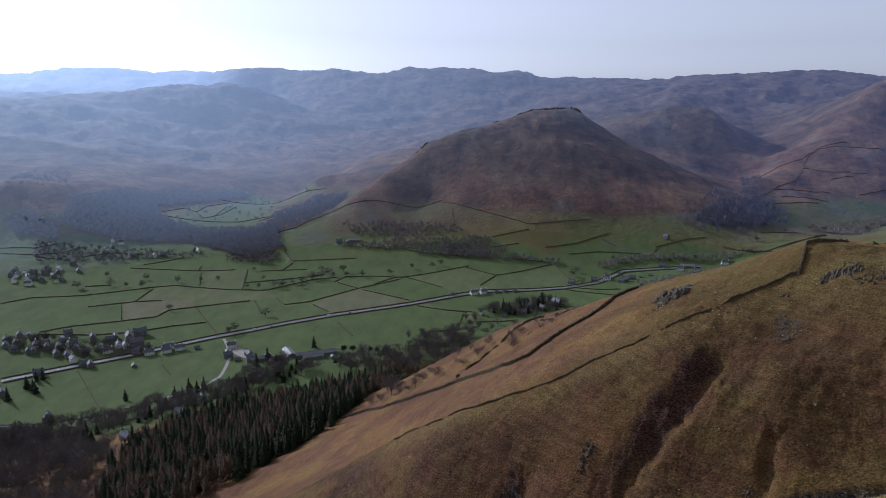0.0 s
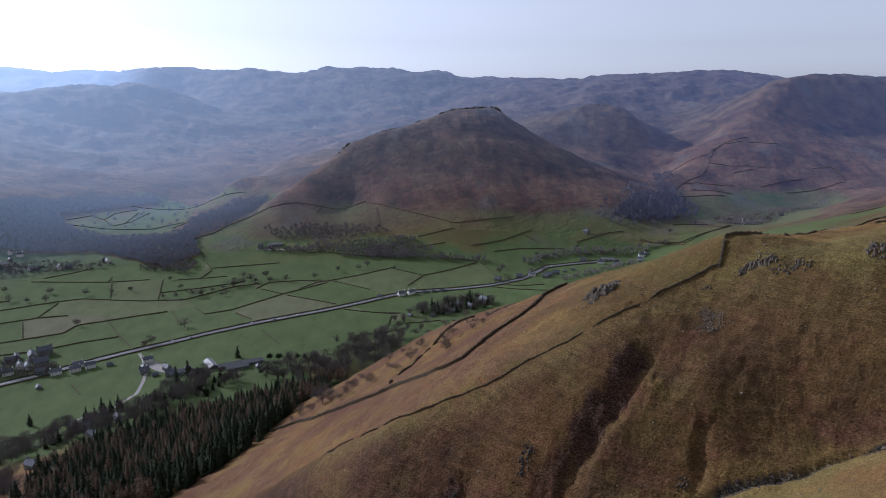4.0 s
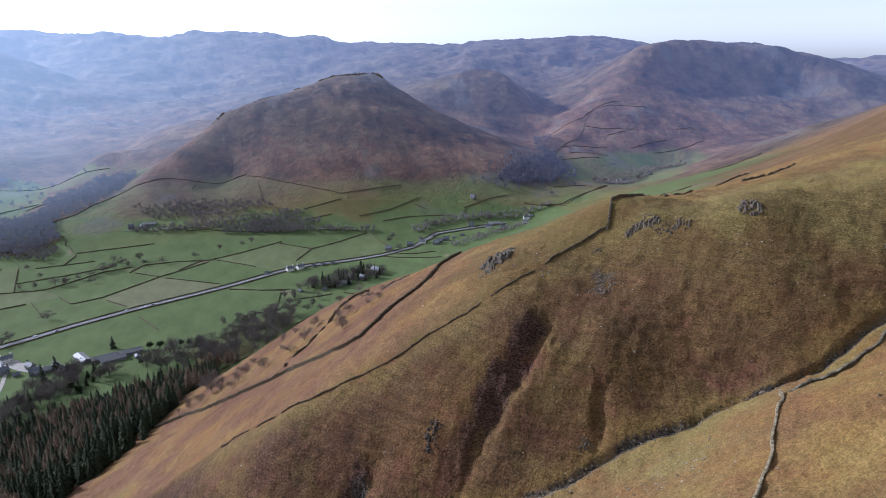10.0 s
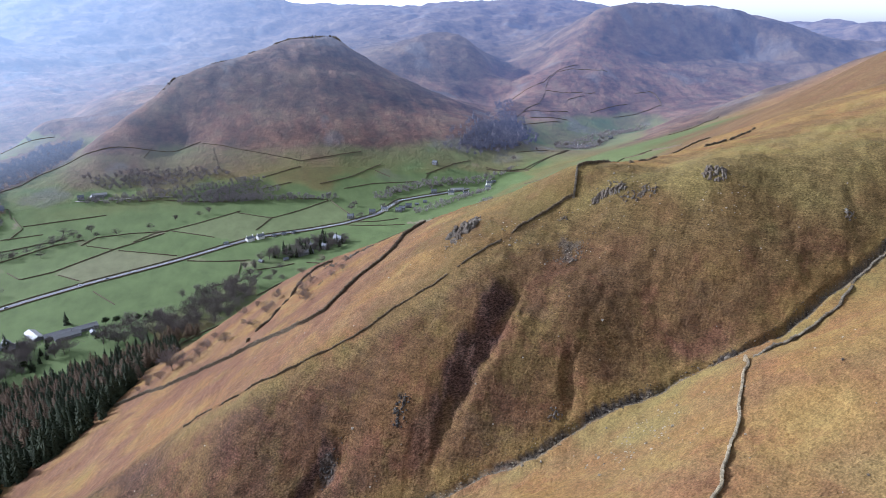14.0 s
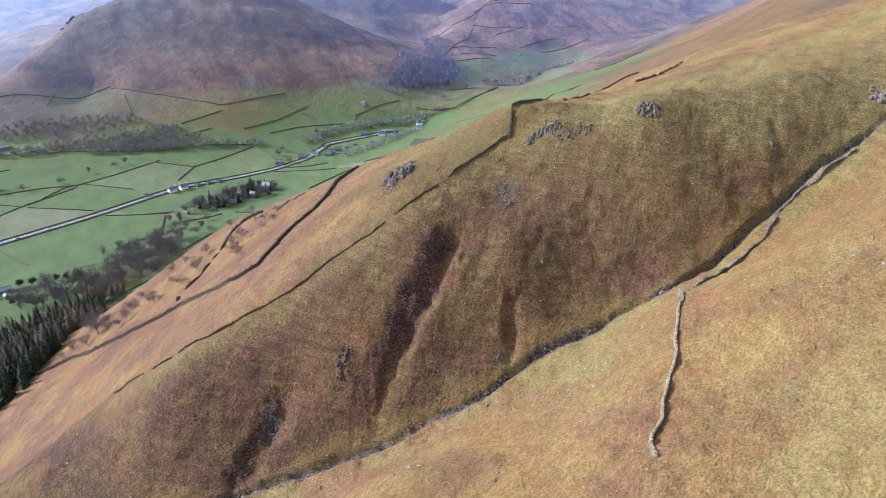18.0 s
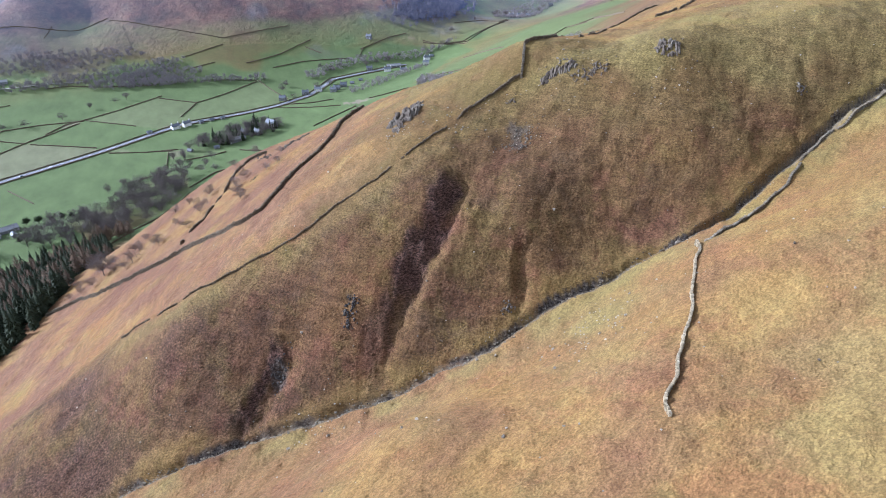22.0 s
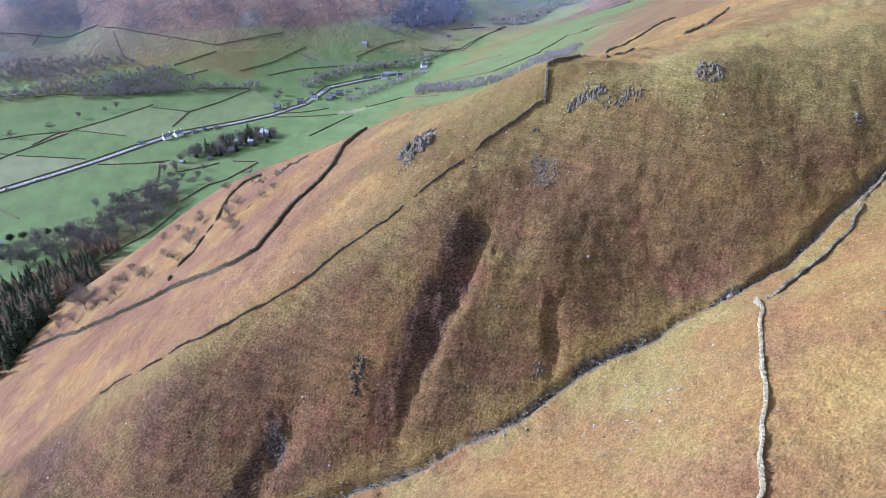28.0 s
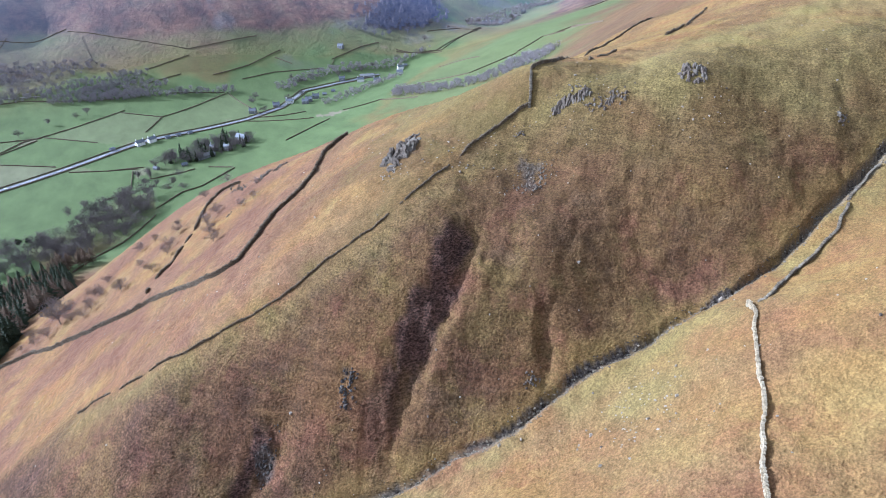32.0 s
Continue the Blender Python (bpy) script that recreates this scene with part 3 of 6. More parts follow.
class Fields:
    """Which meadow a place lies in: the valley floor parted by its walls and its road."""

    def __init__(self, walls, x0=-1000, x1=1350, y0=480, y1=1900, cell=6.0):
        self.x0, self.y0, self.cell = x0, y0, cell
        cols, rows = int((x1 - x0) / cell), int((y1 - y0) / cell)
        shut = np.zeros((rows, cols), bool)
        for wall in walls:
            pts = densify(wall, 2.0)
            ends = [pts[0] + (pts[0] - pts[min(3, len(pts) - 1)]) * k for k in np.arange(0, 8, 0.3)]
            ends += [pts[-1] + (pts[-1] - pts[max(-4, -len(pts))]) * k for k in np.arange(0, 8, 0.3)]
            for px, py in np.concatenate([pts, np.array(ends)]):
                i, j = int((py - y0) / cell), int((px - x0) / cell)
                if 0 <= i < rows and 0 <= j < cols:
                    shut[i, j] = True
        rng, self.tone = random.Random(31), np.full((rows, cols), -1.0)
        for i in range(rows):
            for j in range(cols):
                if shut[i, j] or self.tone[i, j] >= 0:
                    continue
                tone, todo = rng.random(), [(i, j)]
                self.tone[i, j] = tone
                while todo:
                    a, b = todo.pop()
                    for p, q in ((a + 1, b), (a - 1, b), (a, b + 1), (a, b - 1)):
                        if 0 <= p < rows and 0 <= q < cols and not shut[p, q] and self.tone[p, q] < 0:
                            self.tone[p, q] = tone
                            todo.append((p, q))
        for _ in range(3):
            for roll, axis in ((1, 0), (-1, 0), (1, 1), (-1, 1)):
                self.tone = np.where(self.tone < 0, np.roll(self.tone, roll, axis), self.tone)

    def read(self, x, y):
        i = np.clip(((y - self.y0) / self.cell).astype(int), 0, self.tone.shape[0] - 1)
        j = np.clip(((x - self.x0) / self.cell).astype(int), 0, self.tone.shape[1] - 1)
        return np.clip(self.tone[i, j], 0, 1)


FIELDS = Fields(FIELD_WALLS_A + FIELD_WALLS_B + FIELD_WALLS_C + FIELD_WALLS_D + FIELD_WALLS_E + FIELD_WALLS_F + FIELD_WALLS_G + [ROAD])


def within(x, y, polygon):
    """Which of the places lie inside a polygon."""
    odd = np.zeros(np.shape(x), bool)
    for (ax, ay), (bx, by) in zip(polygon, polygon[1:] + polygon[:1]):
        odd ^= ((ay > y) != (by > y)) & (x < (bx - ax) * (y - ay) / (by - ay + 1e-9) + ax)
    return odd


def zones(x, y, z):
    """Where straw grass, bracken, turf, meadow and scree lie."""
    r = np.hypot(x, y)
    wob, fleck = fbm(x, y, 70, 4, 51), fbm(x, y, 17, 4, 61)
    valley = (1 - step(26, 44, z + 10 * wob)) * step(610, 690, y + 0.45 * np.maximum(-x - 60, 0))
    fields = (1 - step(70, 84, z + 6 * wob)) * step(1000, 1100, y) * (1 - step(1350, 1600, np.abs(x)))
    meadow = np.maximum(valley, fields * (0.62 + 0.35 * fbm(x, y, 110, 4, 29)))
    for wood in WOODS.values():
        meadow = np.where(within(x, y, wood), 0.1 + 0.3 * np.clip(fbm(x, y, 60, 3, 27), 0, 1), meadow)
    scrub = np.exp(-(((x + 60) / 240) ** 2 + ((y - 1360) / 75) ** 2))
    meadow = meadow * (1 - scrub * (0.35 + 0.45 * fbm(x, y, 45, 4, 23)))
    aside = step(1470, 1520, y) * (1 - step(-330, -230, x))
    meadow = meadow * (1 - aside * (1 - within(x + 14 * wob, y + 14 * fleck, SIDE_VALLEY)) * 0.95)
    for lawn in LAWNS:
        meadow = np.where(within(x, y, lawn), 1.0, meadow)
    fellside = step(1300, 1450, y + 0.3 * np.abs(x))
    near = 1 - step(430, 560, r - 220 * (1 - step(-5, 25, np.degrees(np.arctan2(x, y)))))
    d, s = line_distance(x, y, GILL_BED)
    gx, gy = np.array(GILL_BED[::-1], float).T
    south = 1 - step(-2, 2, y - np.interp(x, gx, gy))
    mx, my = np.array(MIDDLE_WALL, float).T
    beyond = step(-6, 6, y - np.interp(x, mx, my) + 4 * fleck) * (1 - south)
    heath = near * (1 - south) * (1 - beyond)
    gold = near * south
    over = near * step(-4, 7, y - np.interp(x, *CREST_EDGE) + 5 * fleck) * step(135, 150, x)
    between = (1 - near) * (1 - fellside) * (1 - meadow)
    bracken = heath * (0.9 + 0.2 * fleck) + gold * (0.02 + 0.12 * fleck)
    pink = fellside * (1 - meadow) * (0.8 + 0.3 * fleck) + near * beyond * (0.75 + 0.5 * fleck) + gold * (0.2 + 0.5 * step(-1.2, 1.2, fleck - 0.02 * (z - 232))) + between
    turf = heath * (0.10 + 0.72 * step(238, 288, z + 8 * fleck + 6 * wob)) + near * beyond * step(228, 258, z + 14 * fleck) * 0.85
    turf = turf + gold * (0.10 * step(-0.3, 0.8, fbm(x, y, 40, 4, 83)) + 0.3 * step(240, 262, z))
    lime = gold * np.clip(np.exp(-(((x - 103) / 20) ** 2 + ((y - 138) / 9) ** 2)) * (0.55 + 0.7 * fleck) + 0.9 * np.exp(-((d - 4) / 4.5) ** 2) * step(-0.1, 0.7, fbm(x, y, 16, 4, 87)), 0, 1) + gold * 0.5 * step(0.25, 0.8, fbm(x, y, 22, 4, 88)) * step(225, 260, z)
    heather = fellside * (1 - meadow) + between * (0.12 + 0.25 * fbm(x, y, 120, 4, 19))
    low = 1 - step(110, 190, z + 45 * wob)
    east = np.exp(-(((x - 1250) / 420) ** 2 + ((y - 1850) / 330) ** 2))
    crag = np.exp(-(((x - 250) / 420) ** 2 + ((y - 1640) / 260) ** 2))
    rust = fellside * (1 - meadow) * np.clip(0.15 + 0.55 * low + 0.75 * east + 0.45 * crag, 0, 1) * (0.8 + 0.5 * fleck) * step(-1500, -300, x + 0.3 * y)
    meadow = np.maximum(meadow, between * (1 - step(120, 190, z + 25 * wob)) * 0.85)
    lime = lime + 0.42 * heath * np.exp(-(((np.interp(x, mx, my) - y - 5 + 3 * fleck) / 6) ** 2)) * step(20, 45, x + 60) + 0.55 * near * beyond * (1 - over) * step(232, 260, z + 12 * fleck) * step(-0.5, 0.4, wob) + 0.5 * heath * step(262, 276, z + 8 * fleck) + 0.3 * over * step(0, 0.8, fbm(x, y, 28, 4, 89))
    bracken, turf, pink = bracken * (1 - over), turf * (1 - over) + 0.35 * over * step(-0.2, 0.6, fleck), pink * (1 - over) + over * (0.35 + 0.3 * fleck)
    rim = near * (1 - south) * (1 - step(2.5, 8, d + 3 * fleck))
    bracken, turf = bracken * (1 - 0.55 * rim), turf + 0.3 * rim + 0.4 * between
    scree = near * (1 - step(0.3, 0.9, d + 0.8 * wob)) * 0.35 + fellside * step(0.55, 1.0, fbm(x, y, 90, 5, 77)) * 0.5
    # shade of the north bank painted along the cut, with peat and wet rock
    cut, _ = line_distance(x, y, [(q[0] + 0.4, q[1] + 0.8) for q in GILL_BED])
    peat_shade = near * (1 - step(0.2, 0.8, cut + 0.8 * fbm(x, y, 6, 3, 91))) * step(-0.45, 0.1, fbm(x, y, 13, 3, 93))
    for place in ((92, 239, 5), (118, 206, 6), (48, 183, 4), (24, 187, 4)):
        peat_shade = np.maximum(peat_shade, near * 0.75 * step(0.25, 0.8, 1.1 - np.hypot(x - place[0], y - place[1]) / place[2] + 0.7 * fbm(x, y, 4, 3, 95)))
    ling_shade = heath * (0.55 * (1 - step(-25, 55, x + 0.5 * (y - 190) + 22 * wob)) * (0.6 + 0.6 * fleck) + 0.12 * step(0.1, 0.9, fbm(x, y, 30, 4, 98)) * (1 - step(240, 262, z)))
    # dark ling on the gullies' north-west sides, with part of their shade painted in
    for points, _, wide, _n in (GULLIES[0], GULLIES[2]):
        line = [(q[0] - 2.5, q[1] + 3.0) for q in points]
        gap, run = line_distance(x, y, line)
        ling_shade = np.maximum(ling_shade, near * 0.9 * (1 - step(0.25 * wide, 0.72 * wide, gap + 2.2 * fbm(x, y, 5, 3, 97))) * step(0, 0.15, run) * (1 - 0.6 * step(0.6, 1, run)))
    clip = lambda v: np.clip(v, 0, 1)
    return {"meadow": clip(meadow), "bracken": clip(bracken), "pink": clip(pink), "turf": clip(turf), "scree": clip(scree), "heather": clip(heather), "peat_shade": clip(peat_shade), "rust": clip(rust), "lime": clip(0.6 * lime), "ling_shade": clip(ling_shade), "field": FIELDS.read(x, y)}


build_ground()


# ---- helpers for things ----
RNG = random.Random(11)


class Relief:
    """The ground's height on an even grid, for quick reading."""

    def __init__(self, x0, x1, y0, y1, cell):
        self.x0, self.y0, self.cell = x0, y0, cell
        xs, ys = np.arange(x0, x1 + cell, cell), np.arange(y0, y1 + cell, cell)
        X, Y = np.meshgrid(xs, ys)
        self.z = height(X.ravel(), Y.ravel()).reshape(X.shape)

    def covers(self, x, y):
        u, v = (x - self.x0) / self.cell, (y - self.y0) / self.cell
        return 0 <= u < self.z.shape[1] - 1 and 0 <= v < self.z.shape[0] - 1

    def many(self, x, y):
        u = np.clip((x - self.x0) / self.cell, 0, self.z.shape[1] - 1.01)
        v = np.clip((y - self.y0) / self.cell, 0, self.z.shape[0] - 1.01)
        i, j = u.astype(int), v.astype(int)
        u, v = u - i, v - j
        return (self.z[j, i] * (1 - u) + self.z[j, i + 1] * u) * (1 - v) + (self.z[j + 1, i] * (1 - u) + self.z[j + 1, i + 1] * u) * v

    def read(self, x, y):
        u, v = (x - self.x0) / self.cell, (y - self.y0) / self.cell
        i, j = int(u), int(v)
        u, v = u - i, v - j
        a, b = self.z[j], self.z[j + 1]
        return float((a[i] * (1 - u) + a[i + 1] * u) * (1 - v) + (b[i] * (1 - u) + b[i + 1] * u) * v)


RELIEFS = [Relief(-140, 300, 70, 430, 1.0), Relief(-1000, 1300, 200, 1950, 6.0)]


def ground_z(x, y):
    for relief in RELIEFS:
        if relief.covers(x, y):
            return relief.read(x, y)
    return float(height(x, y)[0])


def part(name, data, parent=None, label=""):
    """Links a mesh as one object, under a thing or a part."""
    ob = new(name, data)
    ob.parent = parent
    if label:
        tagged(ob, label)
    return ob


def thing(name, label, category, at=None, group=""):
    ob = new(name)
    ob.empty_display_size = 0.5
    if at is not None:
        ob.matrix_world = at
    return tagged(ob, label, category, group)


class Pile:
    """Gathers vertices and faces of many pieces into one mesh."""

    def __init__(self):
        self.verts, self.faces, self.slots = [], [], []

    def add(self, verts, faces, slot=0):
        base = len(self.verts)
        self.verts.extend(tuple(v) for v in verts)
        self.faces.extend(tuple(base + i for i in f) for f in faces)
        self.slots.extend([slot] * len(faces))

    def box(self, centre, size, turn=0.0, slot=0, wobble=0.0, rng=RNG, lean=(0, 0)):
        c, s = math.cos(turn), math.sin(turn)
        verts = []
        for dz in (-1, 1):
            for dx, dy in ((-1, -1), (1, -1), (1, 1), (-1, 1)):
                j = [1 + wobble * rng.uniform(-1, 1) for _ in range(3)]
                x, y, z = dx * size[0] / 2 * j[0], dy * size[1] / 2 * j[1], dz * size[2] / 2 * j[2]
                x, y = x + lean[0] * z, y + lean[1] * z
                verts.append((centre[0] + c * x - s * y, centre[1] + s * x + c * y, centre[2] + z))
        self.add(verts, [(0, 3, 2, 1), (4, 5, 6, 7), (0, 1, 5, 4), (1, 2, 6, 5), (2, 3, 7, 6), (3, 0, 4, 7)], slot)

    def tube(self, a, b, ra, rb, sides=6, slot=0):
        a, b = Vector(a), Vector(b)
        d = (b - a).normalized()
        u = d.orthogonal().normalized()
        v = d.cross(u)
        ring = [(math.cos(2 * math.pi * k / sides), math.sin(2 * math.pi * k / sides)) for k in range(sides)]
        verts = [a + ra * (p * u + q * v) for p, q in ring] + [b + rb * (p * u + q * v) for p, q in ring]
        self.add(verts, [(k, (k + 1) % sides, sides + (k + 1) % sides, sides + k) for k in range(sides)] + [tuple(range(sides, 2 * sides))], slot)

    def mesh(self, name, *materials, smooth=False):
        m = bpy.data.meshes.new(name)
        m.from_pydata(self.verts, [], self.faces)
        for mat in materials:
            m.materials.append(mat)
        if len(materials) > 1:
            m.polygons.foreach_set("material_index", self.slots)
        if smooth:
            m.polygons.foreach_set("use_smooth", [True] * len(self.faces))
        m.update()
        return m


# ---- materials of things ----
def stone_material(name, dark, light, lichen=0.3, size=0.5):
    n = Nodes(name, 0.9, 0.2)
    grain, blot = n.noise(size * 0.35, 5, 0.7), n.noise(size * 4, 3)
    c = n.ramp(grain, (0.3, dark), (0.75, light))
    c = n.mix(n.math("MULTIPLY", n.ramp(blot, (0.5, 0.0), (0.68, 1.0)), lichen), c, (0.30, 0.30, 0.24))
    isl = n.add("NewGeometry").outputs["Random Per Island"]
    n.colour(n.mix(0.6, c, n.ramp(isl, (0.0, 0.4), (1.0, 1.5)), "MULTIPLY"))
    n.bump(grain, 0.05, 0.8)
    return n.mat


WALL_STONE = stone_material("drystone", (0.052, 0.038, 0.022), (0.165, 0.125, 0.078), 0.12)
PALE_STONE = stone_material("pale_drystone", (0.16, 0.128, 0.074), (0.48, 0.40, 0.265))
GREY_STONE = stone_material("grey_drystone", (0.070, 0.056, 0.038), (0.225, 0.188, 0.130))
ROCK = stone_material("fell_rock", (0.030, 0.023, 0.017), (0.160, 0.128, 0.094), 0.22, 1.0)
BED_ROCK = stone_material("wet_rock", (0.014, 0.012, 0.010), (0.085, 0.072, 0.060), 0.08, 1.2)
PALE_ROCK = stone_material("pale_rock", (0.135, 0.112, 0.083), (0.31, 0.265, 0.20), 0.3, 1.2)


def bark_material():
    n = Nodes("bark", 0.9, 0.2)
    n.colour(n.ramp(n.noise(0.5, 5, 0.7, n.local(), (1, 1, 0.25)), (0.3, (0.045, 0.035, 0.030)), (0.7, (0.14, 0.115, 0.095))))
    return n.mat


def twig_material(name, a, b):
    n = Nodes(name, 0.9, 0.1)
    rnd = n.add("ObjectInfo").outputs["Random"]
    c = n.ramp(n.noise(1.5, 3, 0.6), (0.3, a), (0.7, b))
    n.colour(n.mix(0.6, c, n.ramp(rnd, (0.0, 0.65), (1.0, 1.3)), "MULTIPLY"))
    return n.mat


BARK = bark_material()
TWIGS = twig_material("bare_twigs", (0.088, 0.073, 0.068), (0.190, 0.160, 0.146))
NEEDLES = twig_material("dark_needles", (0.016, 0.022, 0.012), (0.040, 0.048, 0.024))
LARCH = twig_material("larch_twigs", (0.052, 0.034, 0.021), (0.118, 0.078, 0.045))
# far trees: twig colour lightened and greyed to imitate haze
FAR_TWIGS = twig_material("hazed_bare_twigs", (0.185, 0.162, 0.165), (0.31, 0.275, 0.275))


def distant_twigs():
    """Twigs of the woods across the valley, glowing to imitate the haze before them."""
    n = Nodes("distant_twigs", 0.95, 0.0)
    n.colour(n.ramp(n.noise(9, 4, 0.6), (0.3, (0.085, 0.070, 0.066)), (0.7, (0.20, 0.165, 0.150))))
    n.set(n.bsdf, "Emission Color", n.mix(n.attr("sunward"), *HAZE_COLOURS))
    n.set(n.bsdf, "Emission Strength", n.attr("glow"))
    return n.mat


DISTANT_TWIGS = distant_twigs()
THORN_TWIGS = twig_material("thorn_twigs", (0.110, 0.083, 0.072), (0.22, 0.170, 0.145))
GORSE = twig_material("evergreen_shrub", (0.018, 0.026, 0.012), (0.045, 0.055, 0.025))


def plain_material(name, a, b, size=1.0, rough=0.8, spec=0.3):
    n = Nodes(name, rough, spec)
    at = n.local()
    n.colour(n.mix(0.35, n.ramp(n.noise(size, 4, 0.6, at), (0.3, a), (0.7, b)), n.ramp(n.noise(size * 0.12, 3, 0.7, at), (0.3, 0.7), (0.7, 1.2)), "MULTIPLY"))
    return n.mat


LIMEWASH = plain_material("white_limewash", (0.62, 0.60, 0.56), (0.78, 0.76, 0.72), 2.0)
RUBBLE = plain_material("slate_rubble", (0.09, 0.09, 0.095), (0.24, 0.235, 0.23), 0.7)
SLATE = plain_material("roof_slate", (0.075, 0.082, 0.095), (0.17, 0.18, 0.20), 0.8, 0.62, 0.3)
SHEET = plain_material("grey_roof_sheet", (0.12, 0.12, 0.122), (0.21, 0.21, 0.205), 2.5, 0.5, 0.5)
TIMBER = plain_material("dark_timber", (0.05, 0.04, 0.03), (0.12, 0.09, 0.07), 0.8)
TARMAC = plain_material("asphalt", (0.11, 0.11, 0.115), (0.17, 0.17, 0.175), 6.0, 0.7, 0.3)
GRAVEL = plain_material("gravel_yard", (0.22, 0.20, 0.18), (0.38, 0.35, 0.31), 3.0)
LINE = plain_material("road_paint", (0.6, 0.6, 0.58), (0.75, 0.75, 0.72), 2.0)
CAR_WHITE = plain_material("white_car_paint", (0.72, 0.72, 0.73), (0.8, 0.8, 0.8), 3, 0.25, 0.6)
CAR_DARK = plain_material("dark_car_paint", (0.03, 0.035, 0.05), (0.05, 0.055, 0.07), 3, 0.25, 0.6)
CAR_RED = plain_material("red_car_paint", (0.28, 0.03, 0.03), (0.34, 0.04, 0.035), 3, 0.25, 0.6)
RUBBER = plain_material("tyre_rubber", (0.015, 0.015, 0.015), (0.03, 0.03, 0.03), 1)


def glass_material():
    n = Nodes("window_glass", 0.08, 0.6)
    n.colour((0.02, 0.025, 0.03))
    return n.mat


def water_material():
    n = Nodes("beck_water", 0.3, 0.4)
    n.colour(n.ramp(n.noise(0.8, 4, 0.6), (0.4, (0.012, 0.012, 0.010)), (0.75, (0.06, 0.06, 0.055))))
    n.bump(n.noise(0.5, 3), 0.08, 0.6)
    return n.mat


GLASS, WATER = glass_material(), water_material()


# ---- drystone walls ----
def run_along(points, spacing):
    """Places, headings and ground heights along a polyline, eased at its corners."""
    pts = densify(points, 1.0)
    if len(pts) > 9:
        pad = np.r_[np.repeat(pts[:1], 3, 0), pts, np.repeat(pts[-1:], 3, 0)]
        pts = sum(pad[k : k + len(pts)] for k in range(7)) / 7
    pts = densify(pts, spacing)
    d = np.gradient(pts, axis=0)
    return pts, np.arctan2(d[:, 1], d[:, 0]), height(pts[:, 0], pts[:, 1])


def stone_wall(points, tall, thick, label, material, ruin=0.0, group="drystone walls on the fell", seed=1, meander=0.7):
    """A wall of single stones in courses, with a row of cope stones; ruin opens gaps in it."""
    rng = random.Random(seed)
    body, cope = Pile(), Pile()
    pts, turn, zs = run_along(points, 0.62)
    sway = meander * vnoise(np.arange(len(pts)) / 11.0, np.full(len(pts), 0.5 + seed), seed)
    pts = pts + np.stack([-np.sin(turn) * sway, np.cos(turn) * sway], 1)
    zs = height(pts[:, 0], pts[:, 1])
    tops = tall * (0.88 + 0.22 * vnoise(np.arange(len(pts)) / 2.3, np.full(len(pts), 9.5), seed)) * (1 - ruin * np.clip(1.9 * vnoise(np.arange(len(pts)) / 9.0, np.full(len(pts), seed * 3.7), seed) + 0.1, 0, 1))
    for (x, y), a, z, top in zip(pts, turn, zs, tops):
        if top < 0.3 * tall:
            continue
        level, side = z - 0.25, (-math.sin(a), math.cos(a))
        while level < z + top - 0.15:
            h = rng.uniform(0.22, 0.36)
            w = thick * (1.0 - 0.3 * (level - z) / tall)
            off = rng.uniform(-0.13, 0.13)
            body.box((x + off * side[0], y + off * side[1], level + h / 2), (rng.uniform(0.5, 0.85), w, h * 1.05), a + rng.uniform(-0.12, 0.12), 0, 0.16, rng)
            level += h
        if rng.random() < 0.85:
            cope.box((x, y, level + 0.10), (rng.uniform(0.22, 0.5), thick * 0.8, rng.uniform(0.25, 0.42)), a + rng.uniform(-0.2, 0.2), 0, 0.2, rng)
    wall = thing("drystone_wall", label, "wall", group=group)
    part("wall_body", body.mesh("wall_body", material), wall)
    part("coping", cope.mesh("coping", material), wall, "row of upright cope stones")
    return wall


def field_wall(points, tall=1.5, thick=0.85, label="grey drystone wall between meadows"):
    """A valley wall: a tapered ridge of stone with an uneven top."""
    pts, turn, zs = run_along(points, 3.0)
    if len(pts) < 2:
        return
    pile = Pile()
    verts = []
    for k, ((x, y), a, z) in enumerate(zip(pts, turn, zs)):
        nx, ny = -math.sin(a), math.cos(a)
        t, top = thick * RNG.uniform(0.8, 1.2), tall * RNG.uniform(0.75, 1.15)
        for off, up in ((-t / 2, -0.4), (-t / 3, top), (t / 3, top * RNG.uniform(0.9, 1.05)), (t / 2, -0.4)):
            verts.append((x + off * nx, y + off * ny, z + up))
    n = len(pts)
    faces = [(4 * k + i, 4 * k + 4 + i, 4 * k + 5 + i, 4 * k + 1 + i) for k in range(n - 1) for i in range(3)]
    faces += [(0, 1, 2, 3), (4 * n - 1, 4 * n - 2, 4 * n - 3, 4 * n - 4)]
    pile.add(verts, faces)
    tagged(new("drystone_wall", pile.mesh("drystone_wall", WALL_STONE)), label, "wall", "meadow walls")


stone_wall(BOUNDARY_WALL, 1.7, 0.9, "long dark drystone wall above the bracken slope", WALL_STONE, 0.0, seed=2)
stone_wall(MIDDLE_WALL, 0.58, 0.42, "tumbled drystone wall with gaps across the fell", WALL_STONE, 0.8, seed=5)
stone_wall(JOIN_WALL, 0.95, 0.6, "low drystone wall climbing towards the crest", WALL_STONE, 0.4, seed=15)
stone_wall(KINK_WALL, 1.5, 0.8, "grey drystone wall climbing over the crest", GREY_STONE, 0.35, seed=6, meander=1.2)
stone_wall(BRACKEN_WALL, 1.5, 0.8, "broken drystone wall among thorn bushes", WALL_STONE, 0.7, seed=8)
stone_wall(PALE_WALL, 1.3, 0.58, "pale drystone wall running down to the beck", PALE_STONE, 0.5, seed=3, meander=1.9)
stone_wall(GILL_WALL, 1.15, 0.75, "ruined drystone wall beside the beck", GREY_STONE, 0.62, seed=4, meander=1.4)
